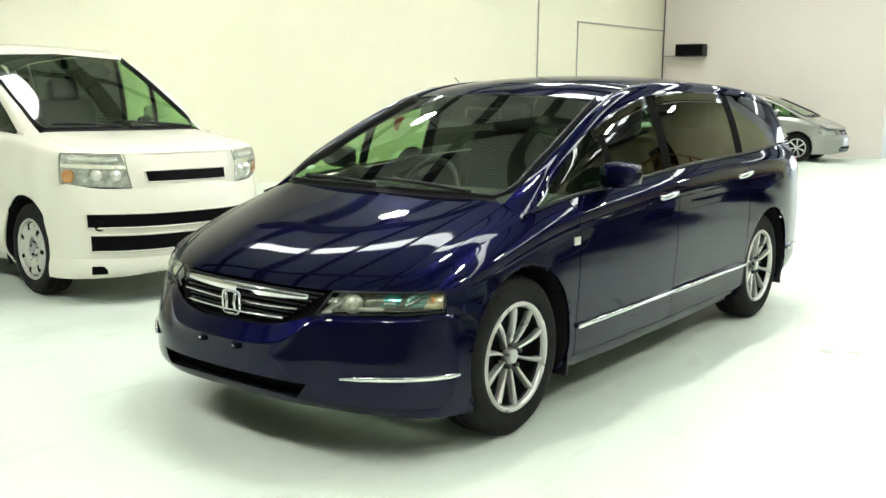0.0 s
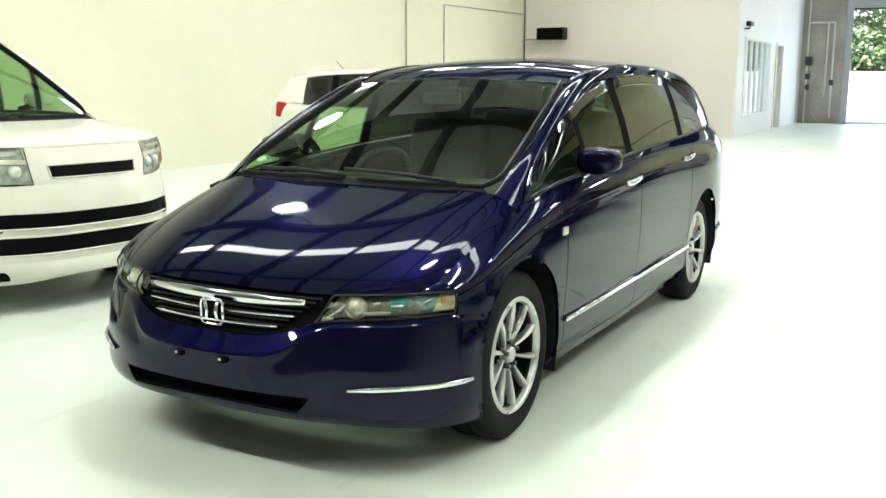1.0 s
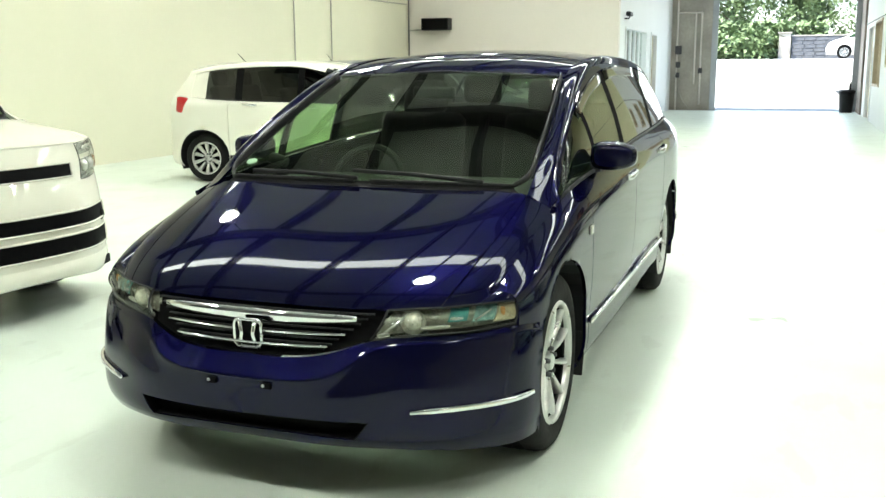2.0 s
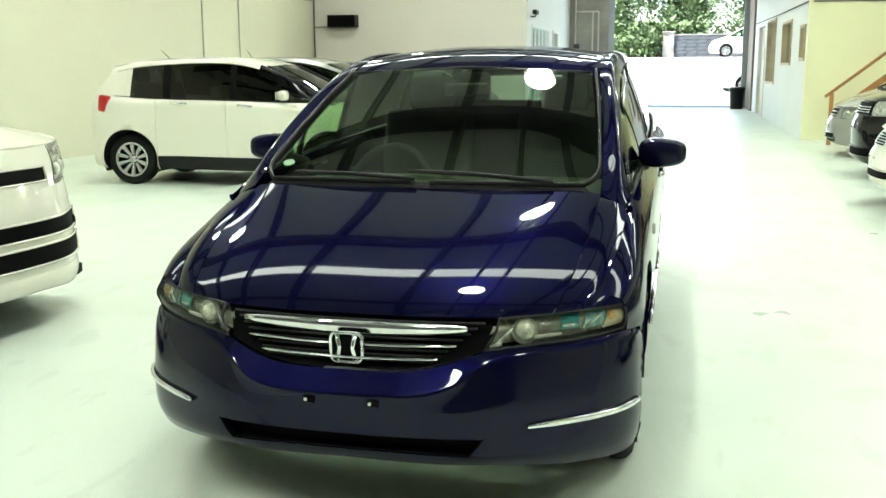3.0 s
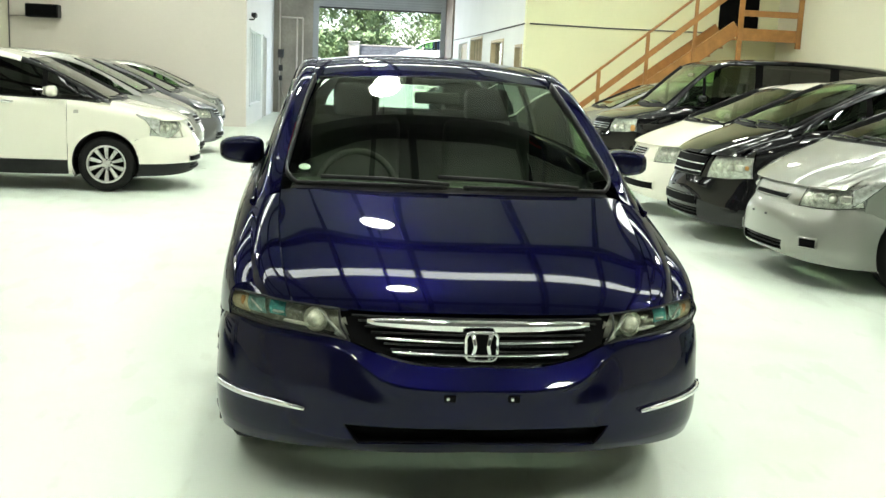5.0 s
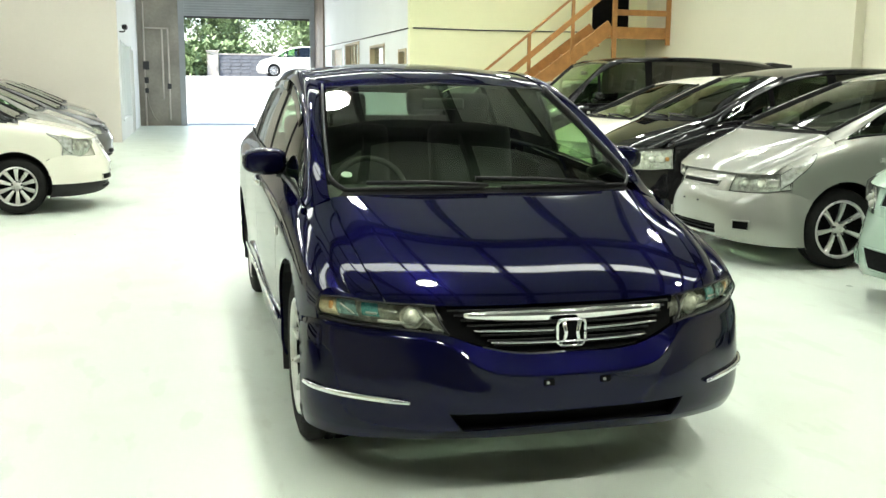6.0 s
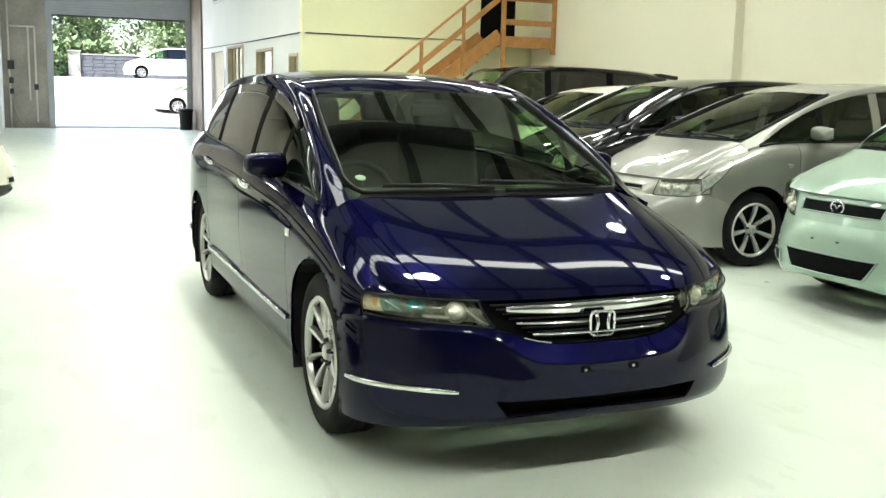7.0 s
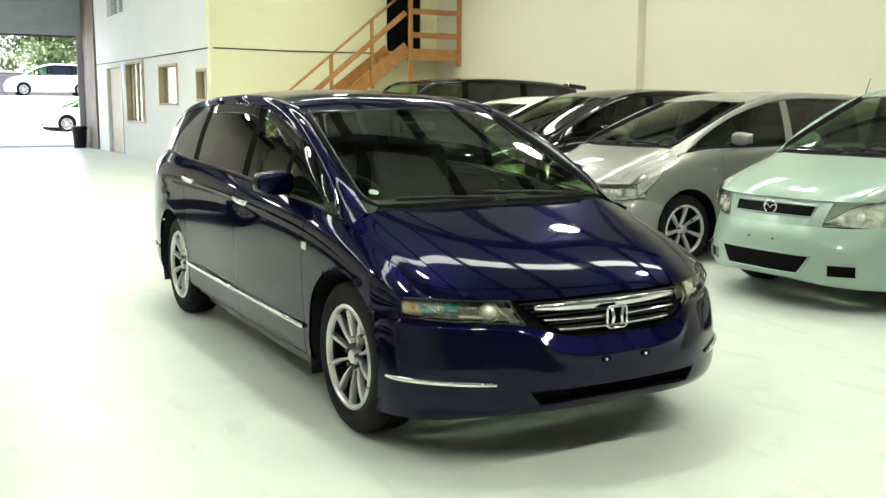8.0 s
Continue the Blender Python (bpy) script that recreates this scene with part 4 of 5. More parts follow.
def lamp_cluster(root, top, bottom, wp, parts, label, inner=0.05, housing="facets", wing=None):
    """Headlamps on both sides: a clear lens over a housing with what lies in it."""
    for sx in (1, -1):
        t_, b_ = Curve(top, None, wp), Curve(bottom, None, wp)
        md = lambda u: (t_(u) + b_(u)) / 2 + np.array([0.01, -0.014, 0.0])
        g = loft([b_, md, t_], span(0, 1, 16), 0, 2, 8)
        g = g if sx > 0 else flip(g)
        lens = sheet("headlamp", g, M["clear"], root, label, thick=0)
        back = g * 1.0
        back[:, :, 1] += inner
        back[:, :, 0] -= sx * inner * 0.35
        sheet("housing", back, M[housing], lens, "lamp housing", thick=0)
        if wing is not None:
            wg = wing if sx > 0 else flip(wing)
            sheet("lamp_wing", wg, M["facets"], lens, "swept-back clear end of the headlamp", thick=0.004)
            rim = [*wg[0, :], *wg[1:, -1], *wg[::-1, 0][:-1]]
            part("lamp_seal", tube_bm([tuple(p) for p in rim], 0.003, 5), M["plastic"], lens)
        rim = [*g[0, :], *g[1:, -1], *g[-1, ::-1][1:], *g[::-1, 0][1:]]
        tube = tube_bm([tuple(p) for p in rim], 0.004 if housing == "lampdark" else 0.0025, 5)
        part("lamp_seal", tube, M["plastic"], lens)
        for kind, u, v, size, mat in parts:
            if kind in ("reflector_patch", "indicator_patch", "divider_band"):
                rows = []
                for vv in span(*v, 5):
                    row = [loft([b_, md, t_], [min(1.0, uu + size * vv)], vv * 2, vv * 2, 1)[0][0] for uu in span(*u, 9)]
                    rows.append(np.array(row) + np.array([-0.004, inner * (0.1 if kind == "divider_band" else 0.6), 0]))
                gp = np.array(rows)
                sheet(kind, gp if sx > 0 else flip(gp), M[mat], lens, thick=0.004)
                continue
            if kind == "lamp_bracket":
                ends = [loft([b_, md, t_], [a], b * 2, b * 2, 1)[0][0] + np.array([0, inner * 0.4, 0]) for a, b in zip(u, v)]
                strip(kind, [tuple(e * np.array([sx, 1, 1])) for e in ends], size, 0.006, M[mat], lens, out=(0.4 * sx, -1, 0))
                continue
            c = loft([b_, md, t_], [u], v * 2, v * 2, 1)[0][0] + np.array([-0.008, inner * 0.55, 0])
            c[0] *= sx
            if kind == "bowl":
                bm = lathe_bm([(size, 0.0), (size * 0.96, 0.012), (size * 0.72, 0.02), (size * 0.70, 0.0), (size * 0.6, -0.012), (size * 0.3, -0.022), (0.002, -0.025)], 24, "y")
                bm.transform(pose(*c, 0, 0, 20 * sx))
                part("projector", bm, M[mat], lens, "round chrome-ringed projector", True)
            else:
                bm = bmesh.new()
                bmesh.ops.create_uvsphere(bm, u_segments=20, v_segments=12, radius=0.5)
                for v in bm.verts:
                    v.co = Vector([math.copysign(abs(2 * k) ** 0.6 / 2, k) * d for k, d in zip(v.co, size)])
                bm.transform(pose(*c, 0, 0, 36 * sx))
                part(kind, bm, M[mat], lens, "", True)


# ---- the blue car ----
def badge(root, c, s, name="badge"):
    b = bmesh.new()
    w, h = 0.052 * s, 0.047 * s
    ring = [(c[0] + w * max(-1, min(1, 1.25 * math.cos(a))), c[1], c[2] + h * max(-1, min(1, 1.25 * math.sin(a)))) for a in span(0, 2 * math.pi, 33)]
    tube_bm(ring, 0.006 * s, 8, b)
    ob = part(name, b, M["chrome"], root, "chrome maker's badge", True)
    for sx in (1, -1):
        strip("badge_bar", [(c[0] + sx * 0.030 * s, c[1] - 0.002, c[2] + h * 0.9), (c[0] + sx * 0.021 * s, c[1] - 0.004, c[2]), (c[0] + sx * 0.031 * s, c[1] - 0.002, c[2] - h * 0.9)], [0.017 * s, 0.012 * s, 0.02 * s], 0.012 * s, M["chrome"], ob, out=(0, -1, 0))
    part("badge_field", box_bm((c[0] - w * 0.95, c[1] + 0.004, c[2] - h * 0.95), (c[0] + w * 0.95, c[1] + 0.010, c[2] + h * 0.95), 0.003), M["mesh"], ob)


def front_blue(root, S, wp, bl, body, Y):
    # grille recess and bars
    us = span(0, 1, 13)
    up = Curve([(0.0, -0.700, 0.664), (0.2, -0.693, 0.664), (0.36, -0.672, 0.664), (0.45, -0.645, 0.664)])
    lo = Curve([(0.0, -0.800, 0.520), (0.2, -0.790, 0.523), (0.32, -0.763, 0.548), (0.40, -0.728, 0.574)])
    gm = lambda u: (up(u) + lo(u)) / 2 + np.array([0, 0.012, 0])
    g = loft([lo, gm, up], us, 0, 2, 10)
    g = np.concatenate([flip(g)[:, ::-1], g[:, 1:]], 1)
    gr = sheet("grille", g, M["mesh"], root, "black mesh radiator grille", thick=0)
    for i in range(1, 9):
        z = 0.53 + 0.015 * i
        w = 0.24 + 0.02 * i
        strip("grille_slat", [(x, -0.797 + 0.58 * (z - 0.52) + 0.22 * x * x - 0.012, z) for x in span(-w, w, 17)], 0.005, 0.012, M["plastic"], gr)
    bar = lambda z, x: (x, -0.802 + 0.62 * (z - 0.52) + 0.24 * x * x - 0.022, z + 0.05 * x * x)
    strip("grille_bar", [bar(0.630, x) for x in span(-0.352, 0.352, 21)], [0.012 + 0.030 * math.sin(math.pi * (i + 0.6) / 21.2) ** 0.6 for i in range(21)], 0.02, M["chrome"], gr, "thick chrome grille bar")
    strip("grille_bar", [bar(0.587, x) for x in span(-0.325, 0.325, 21)], 0.008, 0.014, M["chrome"], gr, "thin chrome grille bar")
    strip("grille_bar", [bar(0.553, x) for x in span(-0.275, 0.275, 21)], 0.008, 0.014, M["chrome"], gr, "thin chrome grille bar")
    badge(gr, (0, -0.80, 0.580), 0.94)
    # lamps
    top = [(0.440, -0.684, 0.664), (0.53, -0.640, 0.666), (0.62, -0.590, 0.668), (0.71, -0.520, 0.670), (0.79, -0.453, 0.671)]
    bot = [(0.405, -0.745, 0.579), (0.51, -0.692, 0.586), (0.61, -0.634, 0.590), (0.72, -0.548, 0.594), (0.793, -0.468, 0.600)]
    lamp_cluster(root, top, bot, wp, [
        ("bowl", 0.22, 0.48, 0.041, "projector"), ("lamp_bracket", (0.05, 0.17), (0.10, 0.86), 0.010, "facets"), ("lamp_bracket", (0.02, 0.09), (0.06, 0.12), 0.012, "facets"),
        ("inner_lamp", 0.36, 0.62, (0.030, 0.014, 0.010), "facets"), ("inner_lamp", 0.40, 0.20, (0.10, 0.014, 0.010), "lampgrey"),
        ("reflector_patch", (0.46, 0.60), (0.36, 0.86), 0.0, "teal"), ("inner_lamp", 0.53, 0.50, (0.045, 0.012, 0.010), "facets"),
        ("reflector_patch", (0.63, 0.80), (0.28, 0.88), 0.03, "bluefacets"), ("lamp_bracket", (0.66, 0.78), (0.40, 0.74), 0.006, "facets"),
        ("indicator_patch", (0.80, 0.965), (0.16, 0.92), 0.05, "straw"), ("inner_lamp", 0.88, 0.60, (0.016, 0.012, 0.030), "amber"),
    ], "long clear headlamp with a teal-coated bowl and amber indicator", housing="lampdark")
    # chrome strips on the bumper corners and doors, number plate screws
    for sx in (1, -1):
        pts = []
        for x in (0.535, 0.60, 0.66, 0.72, 0.77, 0.805, 0.828, 0.842):
            p = surface_y(bl, x, S["vi"](2.62))
            pts.append((sx * (x + 0.004), p[1] - 0.007, 0.362 + 0.004 * (x - 0.5)))
        strip("bumper_strip", pts, [0.012] + [0.019] * 6 + [0.014], 0.016, M["chrome"], root, "chrome bumper strip")
        strip("door_strip", [(sx * 0.861, 0.43, 0.388), (sx * 0.864, 0.9, 0.390), (sx * 0.867, 1.41, 0.393)], 0.02, 0.016, M["chrome"], root, "chrome door strip", out=(sx, 0, 0))
        strip("door_strip", [(sx * 0.867, 1.43, 0.393), (sx * 0.868, 1.9, 0.396), (sx * 0.868, 2.44, 0.40)], 0.02, 0.016, M["chrome"], root, "chrome door strip", out=(sx, 0, 0))
        rounded("mud_flap", (sx * 0.775, 0.388, 0.26), (0.12, 0.02, 0.19), 0.008, M["plastic"], root, "black mud flap")
        rounded("mud_flap", (sx * 0.775, 2.83 + 0.388, 0.26), (0.12, 0.02, 0.19), 0.008, M["plastic"], root, "black mud flap")
        clip = rounded("plate_clip", (sx * 0.099, -0.866, 0.434), (0.036, 0.014, 0.020), 0.004, M["mesh"], root, "black number plate clip without a plate")
        rounded("plate_screw", (sx * 0.099 - 0.007, -0.875, 0.436), (0.009, 0.006, 0.009), 0.002, M["alloy"], clip, "bare plate screw")
        strip("rear_bumper_strip", [(sx * 0.858, 3.26, 0.405), (sx * 0.848, 3.38, 0.408), (sx * 0.828, 3.5, 0.412)], 0.019, 0.016, M["chrome"], root, "chrome rear bumper strip", out=(sx, 0.1, 0))
    bm = lathe_bm([(0.003, 0.002), (0.023, 0.002), (0.023, -0.002), (0.003, -0.002)], 20, "z")
    bm.transform(pose(-0.585, 0.222, 1.022, 24.5, 0, 0))
    part("inspection_sticker", bm, M["paper"], root, "round green windscreen sticker")


car(dict(front=front_blue, visors=True), (0, 0, 0), 0, "minivan", "dark navy blue people carrier with chrome trim, parked", "blue car")


# ---- the other cars ----
def reshape(wb=2.7, nose=0.86, tail=3.6, half=0.85, top=1.55, hood=0.70, cowl=(-0.1, 1.0), head=0.85, back=3.0, belt=1.04, boxy=0.0, r=0.315, arch=0.36, waist=0.54):
    """How the curves of one car become those of another."""
    ky, ly = [-0.862, -0.372, 0.372, 2.458, 3.2, 3.83], [-nose, -arch, arch, wb - arch, wb + arch, tail]
    ku, lu = [-0.862, -0.50, 0.08, 1.04, 3.61, 3.83], [-nose, -nose + (cowl[0] + nose) * 0.384, cowl[0], head, back, tail]
    kz, lz = [0, 0.185, 0.345, 0.55, 0.665, 0.95, 1.05, 1.38, 1.497], [0, 0.185, 0.335, waist, hood, cowl[1], max(belt, cowl[1] + 0.02), top - 0.11, top]
    ends = {"low": (0, 0), "waist": (0.5, 0), "shoulder": (1, 0), "glass": (0.5, 0.5), "up": (1, 1)}

    def wp(x, y, z, mode=None):
        w = min(1, max(0, (z - 0.62) / 0.30))
        if mode:
            a, b = ends[mode]
            w = float(np.interp(y, (0.3, 2.2), (a, b)))
        yy = (1 - w) * np.interp(y, ky, ly) + w * np.interp(y, ku, lu)
        zz = np.interp(z, kz[:6] + kz[7:], lz[:6] + lz[7:]) if mode == "up" else np.interp(z, kz, lz)
        return (x * half / 0.874 * (1 + boxy * max(0, z - 1.0)), float(yy), float(zz))

    return dict(warp=wp, flat=True, wb=wb, arch=arch, archz=r + 0.015, track=(half - 0.05) - 0.1, lip=0.84)


def front_plain(slots=(), grille=(0.30, 0.15, 0.85), bars=2, lamps=None, mount=True, x0=0.44, badge_w=0.0, lift=(0, 0, 0, 0, 0), tip=(0.79, -0.455, 0.670), wing=None, taper=0.0, dip=(0, 0, 0, 0, 0)):
    """A front with lamps, a grille between them and dark slots in the bumper. lift: how far the lamp's lower edge rises, from inside to outside."""

    def build(root, S, wp, bl, body, Y):
        up = Curve([(0, -0.718, 0.663), (0.2, -0.712, 0.663), (0.36, -0.698, 0.663), (x0 + 0.02, -0.676, 0.664)], None, wp)
        lo = Curve([(0, -0.825, 0.578), (0.2, -0.815, 0.578), (0.32, -0.785, 0.578), (x0 - 0.02, -0.745, 0.578)], None, wp)
        gm = lambda u: (up(u) + lo(u)) / 2 + np.array([0, -0.006, 0])
        g = loft([lo, gm, up], span(0, 1, 13), 0.0, 2, 8)
        g = np.concatenate([flip(g)[:, ::-1], g[:, 1:]], 1)
        sheet("nose_panel", g, body, root)
        if grille:
            w, v0, v1 = grille
            u1 = w / (x0 + 0.02)
            g = loft([lo, gm, up], span(0, u1, 11), 2 * v0, 2 * v1, 6)
            g = np.concatenate([flip(g)[:, ::-1], g[:, 1:]], 1) + np.array([0, -0.004, 0.0])
            gr = sheet("grille", g, M["mesh"], root, "black grille", thick=0.003)
            for i in range(bars):
                row = g[int((i + 1) * 5 / (bars + 1))]
                strip("grille_bar", [tuple(p + np.array([0, -0.008, 0])) for p in row], 0.012, 0.012, M[S.get("bar", "chrome")], gr)
            rim = [*g[0], *g[1:, -1], *g[-1, ::-1][1:], *g[::-1, 0][1:]]
            part("grille_frame", tube_bm([tuple(p + np.array([0, -0.003, 0])) for p in rim], 0.006, 6), body, gr, "", True)
            if badge_w:
                c = g[3, g.shape[1] // 2]
                ring = [(c[0] + badge_w * math.cos(a), c[1] - 0.016, c[2] + badge_w * 0.8 * math.sin(a)) for a in span(0, 2 * math.pi, 29)]
                bd = part("badge", tube_bm(ring, 0.007, 8), M["chrome"], gr, "oval chrome maker's badge", True)
                for sx in (1, -1):
                    strip("badge_wing", [(c[0] + sx * badge_w * 0.9, c[1] - 0.016, c[2] + badge_w * 0.2), (c[0] + sx * badge_w * 0.4, c[1] - 0.018, c[2] + badge_w * 0.3), (c[0], c[1] - 0.018, c[2] - badge_w * 0.2)], 0.008, 0.008, M["chrome"], bd, out=(0, -1, 0))
        for a, b, v0, v1 in slots:
            rows = loft(bl, span(0, 1, 90), v0, v1, 4)
            k = wp(1, -0.7, 0.4)[0]
            h = []
            for i, r in enumerate(rows):
                shrink = (1 - taper * i / 3) if a == 0 else 1
                xs = span(a * k, b * k * shrink, 26)
                y, z = np.interp(xs, r[:, 0], r[:, 1]), np.interp(xs, r[:, 0], r[:, 2])
                dy = np.gradient(y, xs)
                h.append(np.stack([xs + 0.006 * dy / np.hypot(dy, 1), y - 0.006 / np.hypot(dy, 1), z], -1))
            h = np.array(h)
            hs = (h, flip(h)) if a > 0 else (np.concatenate([flip(h)[:, ::-1], h[:, 1:]], 1),)
            for h in hs:
                sl = sheet("bumper_slot", h, M["mesh"], root, "black bumper opening", thick=0.004)
                rim = [*h[0], *h[1:, -1], *h[-1, ::-1][1:], *h[::-1, 0][1:]]
                part("slot_frame", tube_bm([tuple(p + np.array([0, -0.002, 0])) for p in rim], 0.007, 6), body, sl, "", True)
        top = [(x0, -0.684, 0.662), (x0 + 0.09, -0.640, 0.664), (x0 + 0.18, -0.590, 0.667), (0.71, -0.520, 0.670), tip]
        bot = [(x0 - 0.02, -0.742, 0.579), (0.51, -0.692, 0.580), (0.61, -0.634, 0.581), (0.72, -0.548, 0.584), (0.793, -0.468, 0.590)]
        t_, b_ = Curve(top, None, wp), Curve(bot, None, wp)
        fill = loft([b_, t_], span(0, 1, 14), 0, 1, 5) + np.array([-0.006, 0.018, 0])
        both("lamp_surround", fill, body, root, thick=0)
        wg = None
        if wing:
            rows = []
            for i, y in enumerate(span(-0.475, wing[0], 12)):
                f = i / 11
                yw = wp(0.8, y, 0.6, "shoulder")[1]
                zt, zb = (wp(0.8, y, k)[2] for k in (0.672 + (wing[1] - 0.672) * f, wing[2] + (wing[1] - 0.012 - wing[2]) * f**1.5))
                sec = np.array([s(yw) for s in S["side"][:4]])[::-1]
                rows.append([(np.interp(z, sec[:, 2], sec[:, 0]) + 0.006, yw - 0.003, z) for z in span(zb, zt, 6)])
            wg = np.array(rows).transpose(1, 0, 2)
        bot = [(x, y + 0.5 * d, z + d) for (x, y, z), d in zip(bot, lift)]
        top = [(x, y - 0.68 * d, z - d) for (x, y, z), d in zip(top, dip)]
        lamp_cluster(root, top, bot, wp, lamps or [("bowl", 0.25, 0.5, 0.04, "reflector"), ("bowl", 0.52, 0.5, 0.045, "reflector"), ("inner_lamp", 0.74, 0.5, (0.09, 0.02, 0.06), "reflector"), ("indicator", 0.9, 0.5, (0.04, 0.02, 0.04), "amber")], "clear headlamp with chromed bowls", 0.011, wing=wg)
        if S.get("kit"):
            rows = loft(bl, span(0, 1, 40), 3.0, 5.0, 7)
            k = np.array([0.004, 0.016, 0.022, 0.024, 0.026, 0.026, 0.012])[:, None]
            rows = np.stack([rows[:, :, 0] * (1 + 0.4 * k), rows[:, :, 1] - k * (1 - 0.6 * rows[:, :, 0] / rows[:, :, 0].max()), rows[:, :, 2] - 0.01], -1)
            sheet("front_spoiler", np.concatenate([flip(rows)[:, ::-1], rows[:, 1:]], 1), body, root, "white lower front spoiler", arches=((0.0, S["archz"], S["arch"]),))
            for sx in (1, -1):
                p = surface_y(bl, 0.60, 1.75)
                bm = lathe_bm([(0.002, -0.006), (0.030, -0.006), (0.036, 0.0), (0.036, 0.02)], 20, "y")
                bm.transform(pose(sx * p[0], p[1] - 0.008, p[2], 0, 0, 26 * sx))
                part("fog_lamp_recess", bm, M["mesh"], root, "round black fog lamp recess", True)
                p = [np.interp(0.61 * S["lip"] / 0.84, rows[3, :, 0], rows[3, :, i]) for i in range(3)]
                rounded("spoiler_vent", (sx * p[0], p[1] + 0.002, p[2]), (0.10, 0.02, 0.055), 0.006, M["mesh"], root, "small black spoiler vent", (0, 0, 26 * sx))
        if mount:
            for sx in (1, -1):
                p = surface_y(bl, 0.11, 1.3)
                rounded("plate_screw", (sx * p[0], p[1] - 0.006, p[2]), (0.02, 0.012, 0.014), 0.004, M["steel"], root)

    return build


def aerial(root, x, y, z, tip=(0.0, 0.16, 0.3)):
    part("aerial", tube_bm([(x, y, z), (x + tip[0], y + tip[1], z + tip[2])], [0.006, 0.003], 6), M["plastic"], root, "thin roof aerial", True)


# west row, noses towards the aisle
van = reshape(wb=2.825, nose=0.825, tail=3.72, half=0.822, top=1.76, hood=0.985, cowl=(0.07, 1.10), head=1.16, back=3.50, belt=1.13, boxy=0.2, r=0.315, waist=0.69)
two_tier = [("bowl", 0.20, 0.35, 0.055, "reflector"), ("bowl", 0.48, 0.35, 0.055, "reflector"), ("indicator", 0.90, 0.28, (0.075, 0.03, 0.085), "amber"), ("inner_lamp", 0.5, 0.82, (0.30, 0.02, 0.03), "reflector"), ("divider_band", (0.0, 1.0), (0.56, 0.68), 0.0, "white")]
car(dict(van, paint="white", wheel=("cap", 0.315, 0.2, 0.2), q=0.6, chrome_handles=False, lower_opening=0, kit=True,
         mirror=(0.9, 0.98, 1.04),
         front=front_plain(slots=((0, 0.70, 1.3, 1.84), (0, 0.69, 2.1, 2.78)), grille=(0.34, 0.17, 0.52), bars=0, lamps=two_tier, mount=False)),
    (-3.19, 0.98, 0), 84, "van", "white people carrier van with black bumper slots")
suv = reshape(wb=2.53, nose=0.93, tail=3.17, half=0.85, top=1.53, hood=0.80, cowl=(-0.05, 0.99), head=0.82, back=2.86, belt=1.03, boxy=0.12, r=0.305, arch=0.355)
c = car(dict(suv, paint="white", wheel=("nine", 0.305, 0.2, 0.2), q=0.55, cladding=True, door_glass="dark_glass", pillar="black", front=front_plain(slots=((0, 0.45, 2.2, 2.9),), grille=(0.2, 0.2, 0.8), lift=(0.05, 0.02, 0, 0, 0), wing=(-0.21, 0.765, 0.595))),
        (-3.026, 8.10, 0), 93.1, "hatchback", "white crossover hatchback with dark lower cladding")
aerial(c, 0.0, 2.33, 1.51, (0.0, 0.13, 0.12))
for sx in (1, -1):
    rounded("tail_lamp", (sx * 0.805, 2.84, 0.965), (0.10, 0.15, 0.24), 0.045, M["red"], c, "red tail lamp on the rear corner", (8, 0, 14 * sx))
hatch = reshape(wb=2.6, nose=0.85, tail=3.35, half=0.85, top=1.56, hood=0.76, cowl=(-0.12, 1.02), head=0.8, back=3.0, belt=1.04, r=0.305)
c = car(dict(hatch, paint="silver", wheel=("nine", 0.305, 0.2, 0.2), q=0.45, front=front_plain(slots=((0, 0.40, 2.6, 3.4),))), (-3.25, 10.75, 0), 91, "hatchback", "silver hatchback parked beside the white crossover")
aerial(c, 0.0, 2.2, 1.53, (0.0, 0.1, 0.13))
sed = reshape(wb=2.6, nose=0.88, tail=3.5, half=0.85, top=1.50, hood=0.74, cowl=(-0.15, 0.98), head=0.8, back=2.9, belt=1.0, r=0.305)
car(dict(sed, paint="grey", wheel=("nine", 0.305, 0.2, 0.2), q=0.45, front=front_plain(slots=((0, 0.40, 2.6, 3.4),))), (-3.3, 13.3, 0), 90, "hatchback", "dark grey hatchback parked in the row")
car(dict(sed, paint="silver", wheel=("seven", 0.305, 0.2, 0.2), q=0.45, front=front_plain(slots=((0, 0.40, 2.6, 3.4),), bars=1)), (-3.95, 19.35, 0), 92, "hatchback", "pale silver hatchback parked by the beige partition")

# east row, noses towards the aisle
mint_van = reshape(wb=2.75, nose=0.87, tail=3.65, half=0.872, top=1.61, hood=0.775, cowl=(-0.02, 1.05), head=0.88, back=3.3, belt=1.06, r=0.315)
car(dict(mint_van, paint="mint", wheel=("seven", 0.315, 0.215, 0.2), q=0.7, lower_opening=0, repeaters=False, chrome_handles=False,
         front=front_plain(slots=((0, 0.40, 2.2, 3.7), (0.50, 0.66, 2.7, 3.75)), grille=(0.36, 0.36, 0.80), bars=0, badge_w=0.055, lift=(0.010, 0.006, 0, 0, 0), dip=(0.066, 0.034, 0.010, 0, 0), wing=(-0.27, 0.75, 0.60), taper=0.22)),
    (3.79, 1.12, 0), -90, "minivan", "mint green compact people carrier with an oval chrome badge")
silver_van = reshape(wb=2.75, nose=0.86, tail=3.65, half=0.85, top=1.57, hood=0.735, cowl=(-0.10, 1.04), head=0.92, back=3.3, belt=1.05, r=0.315)
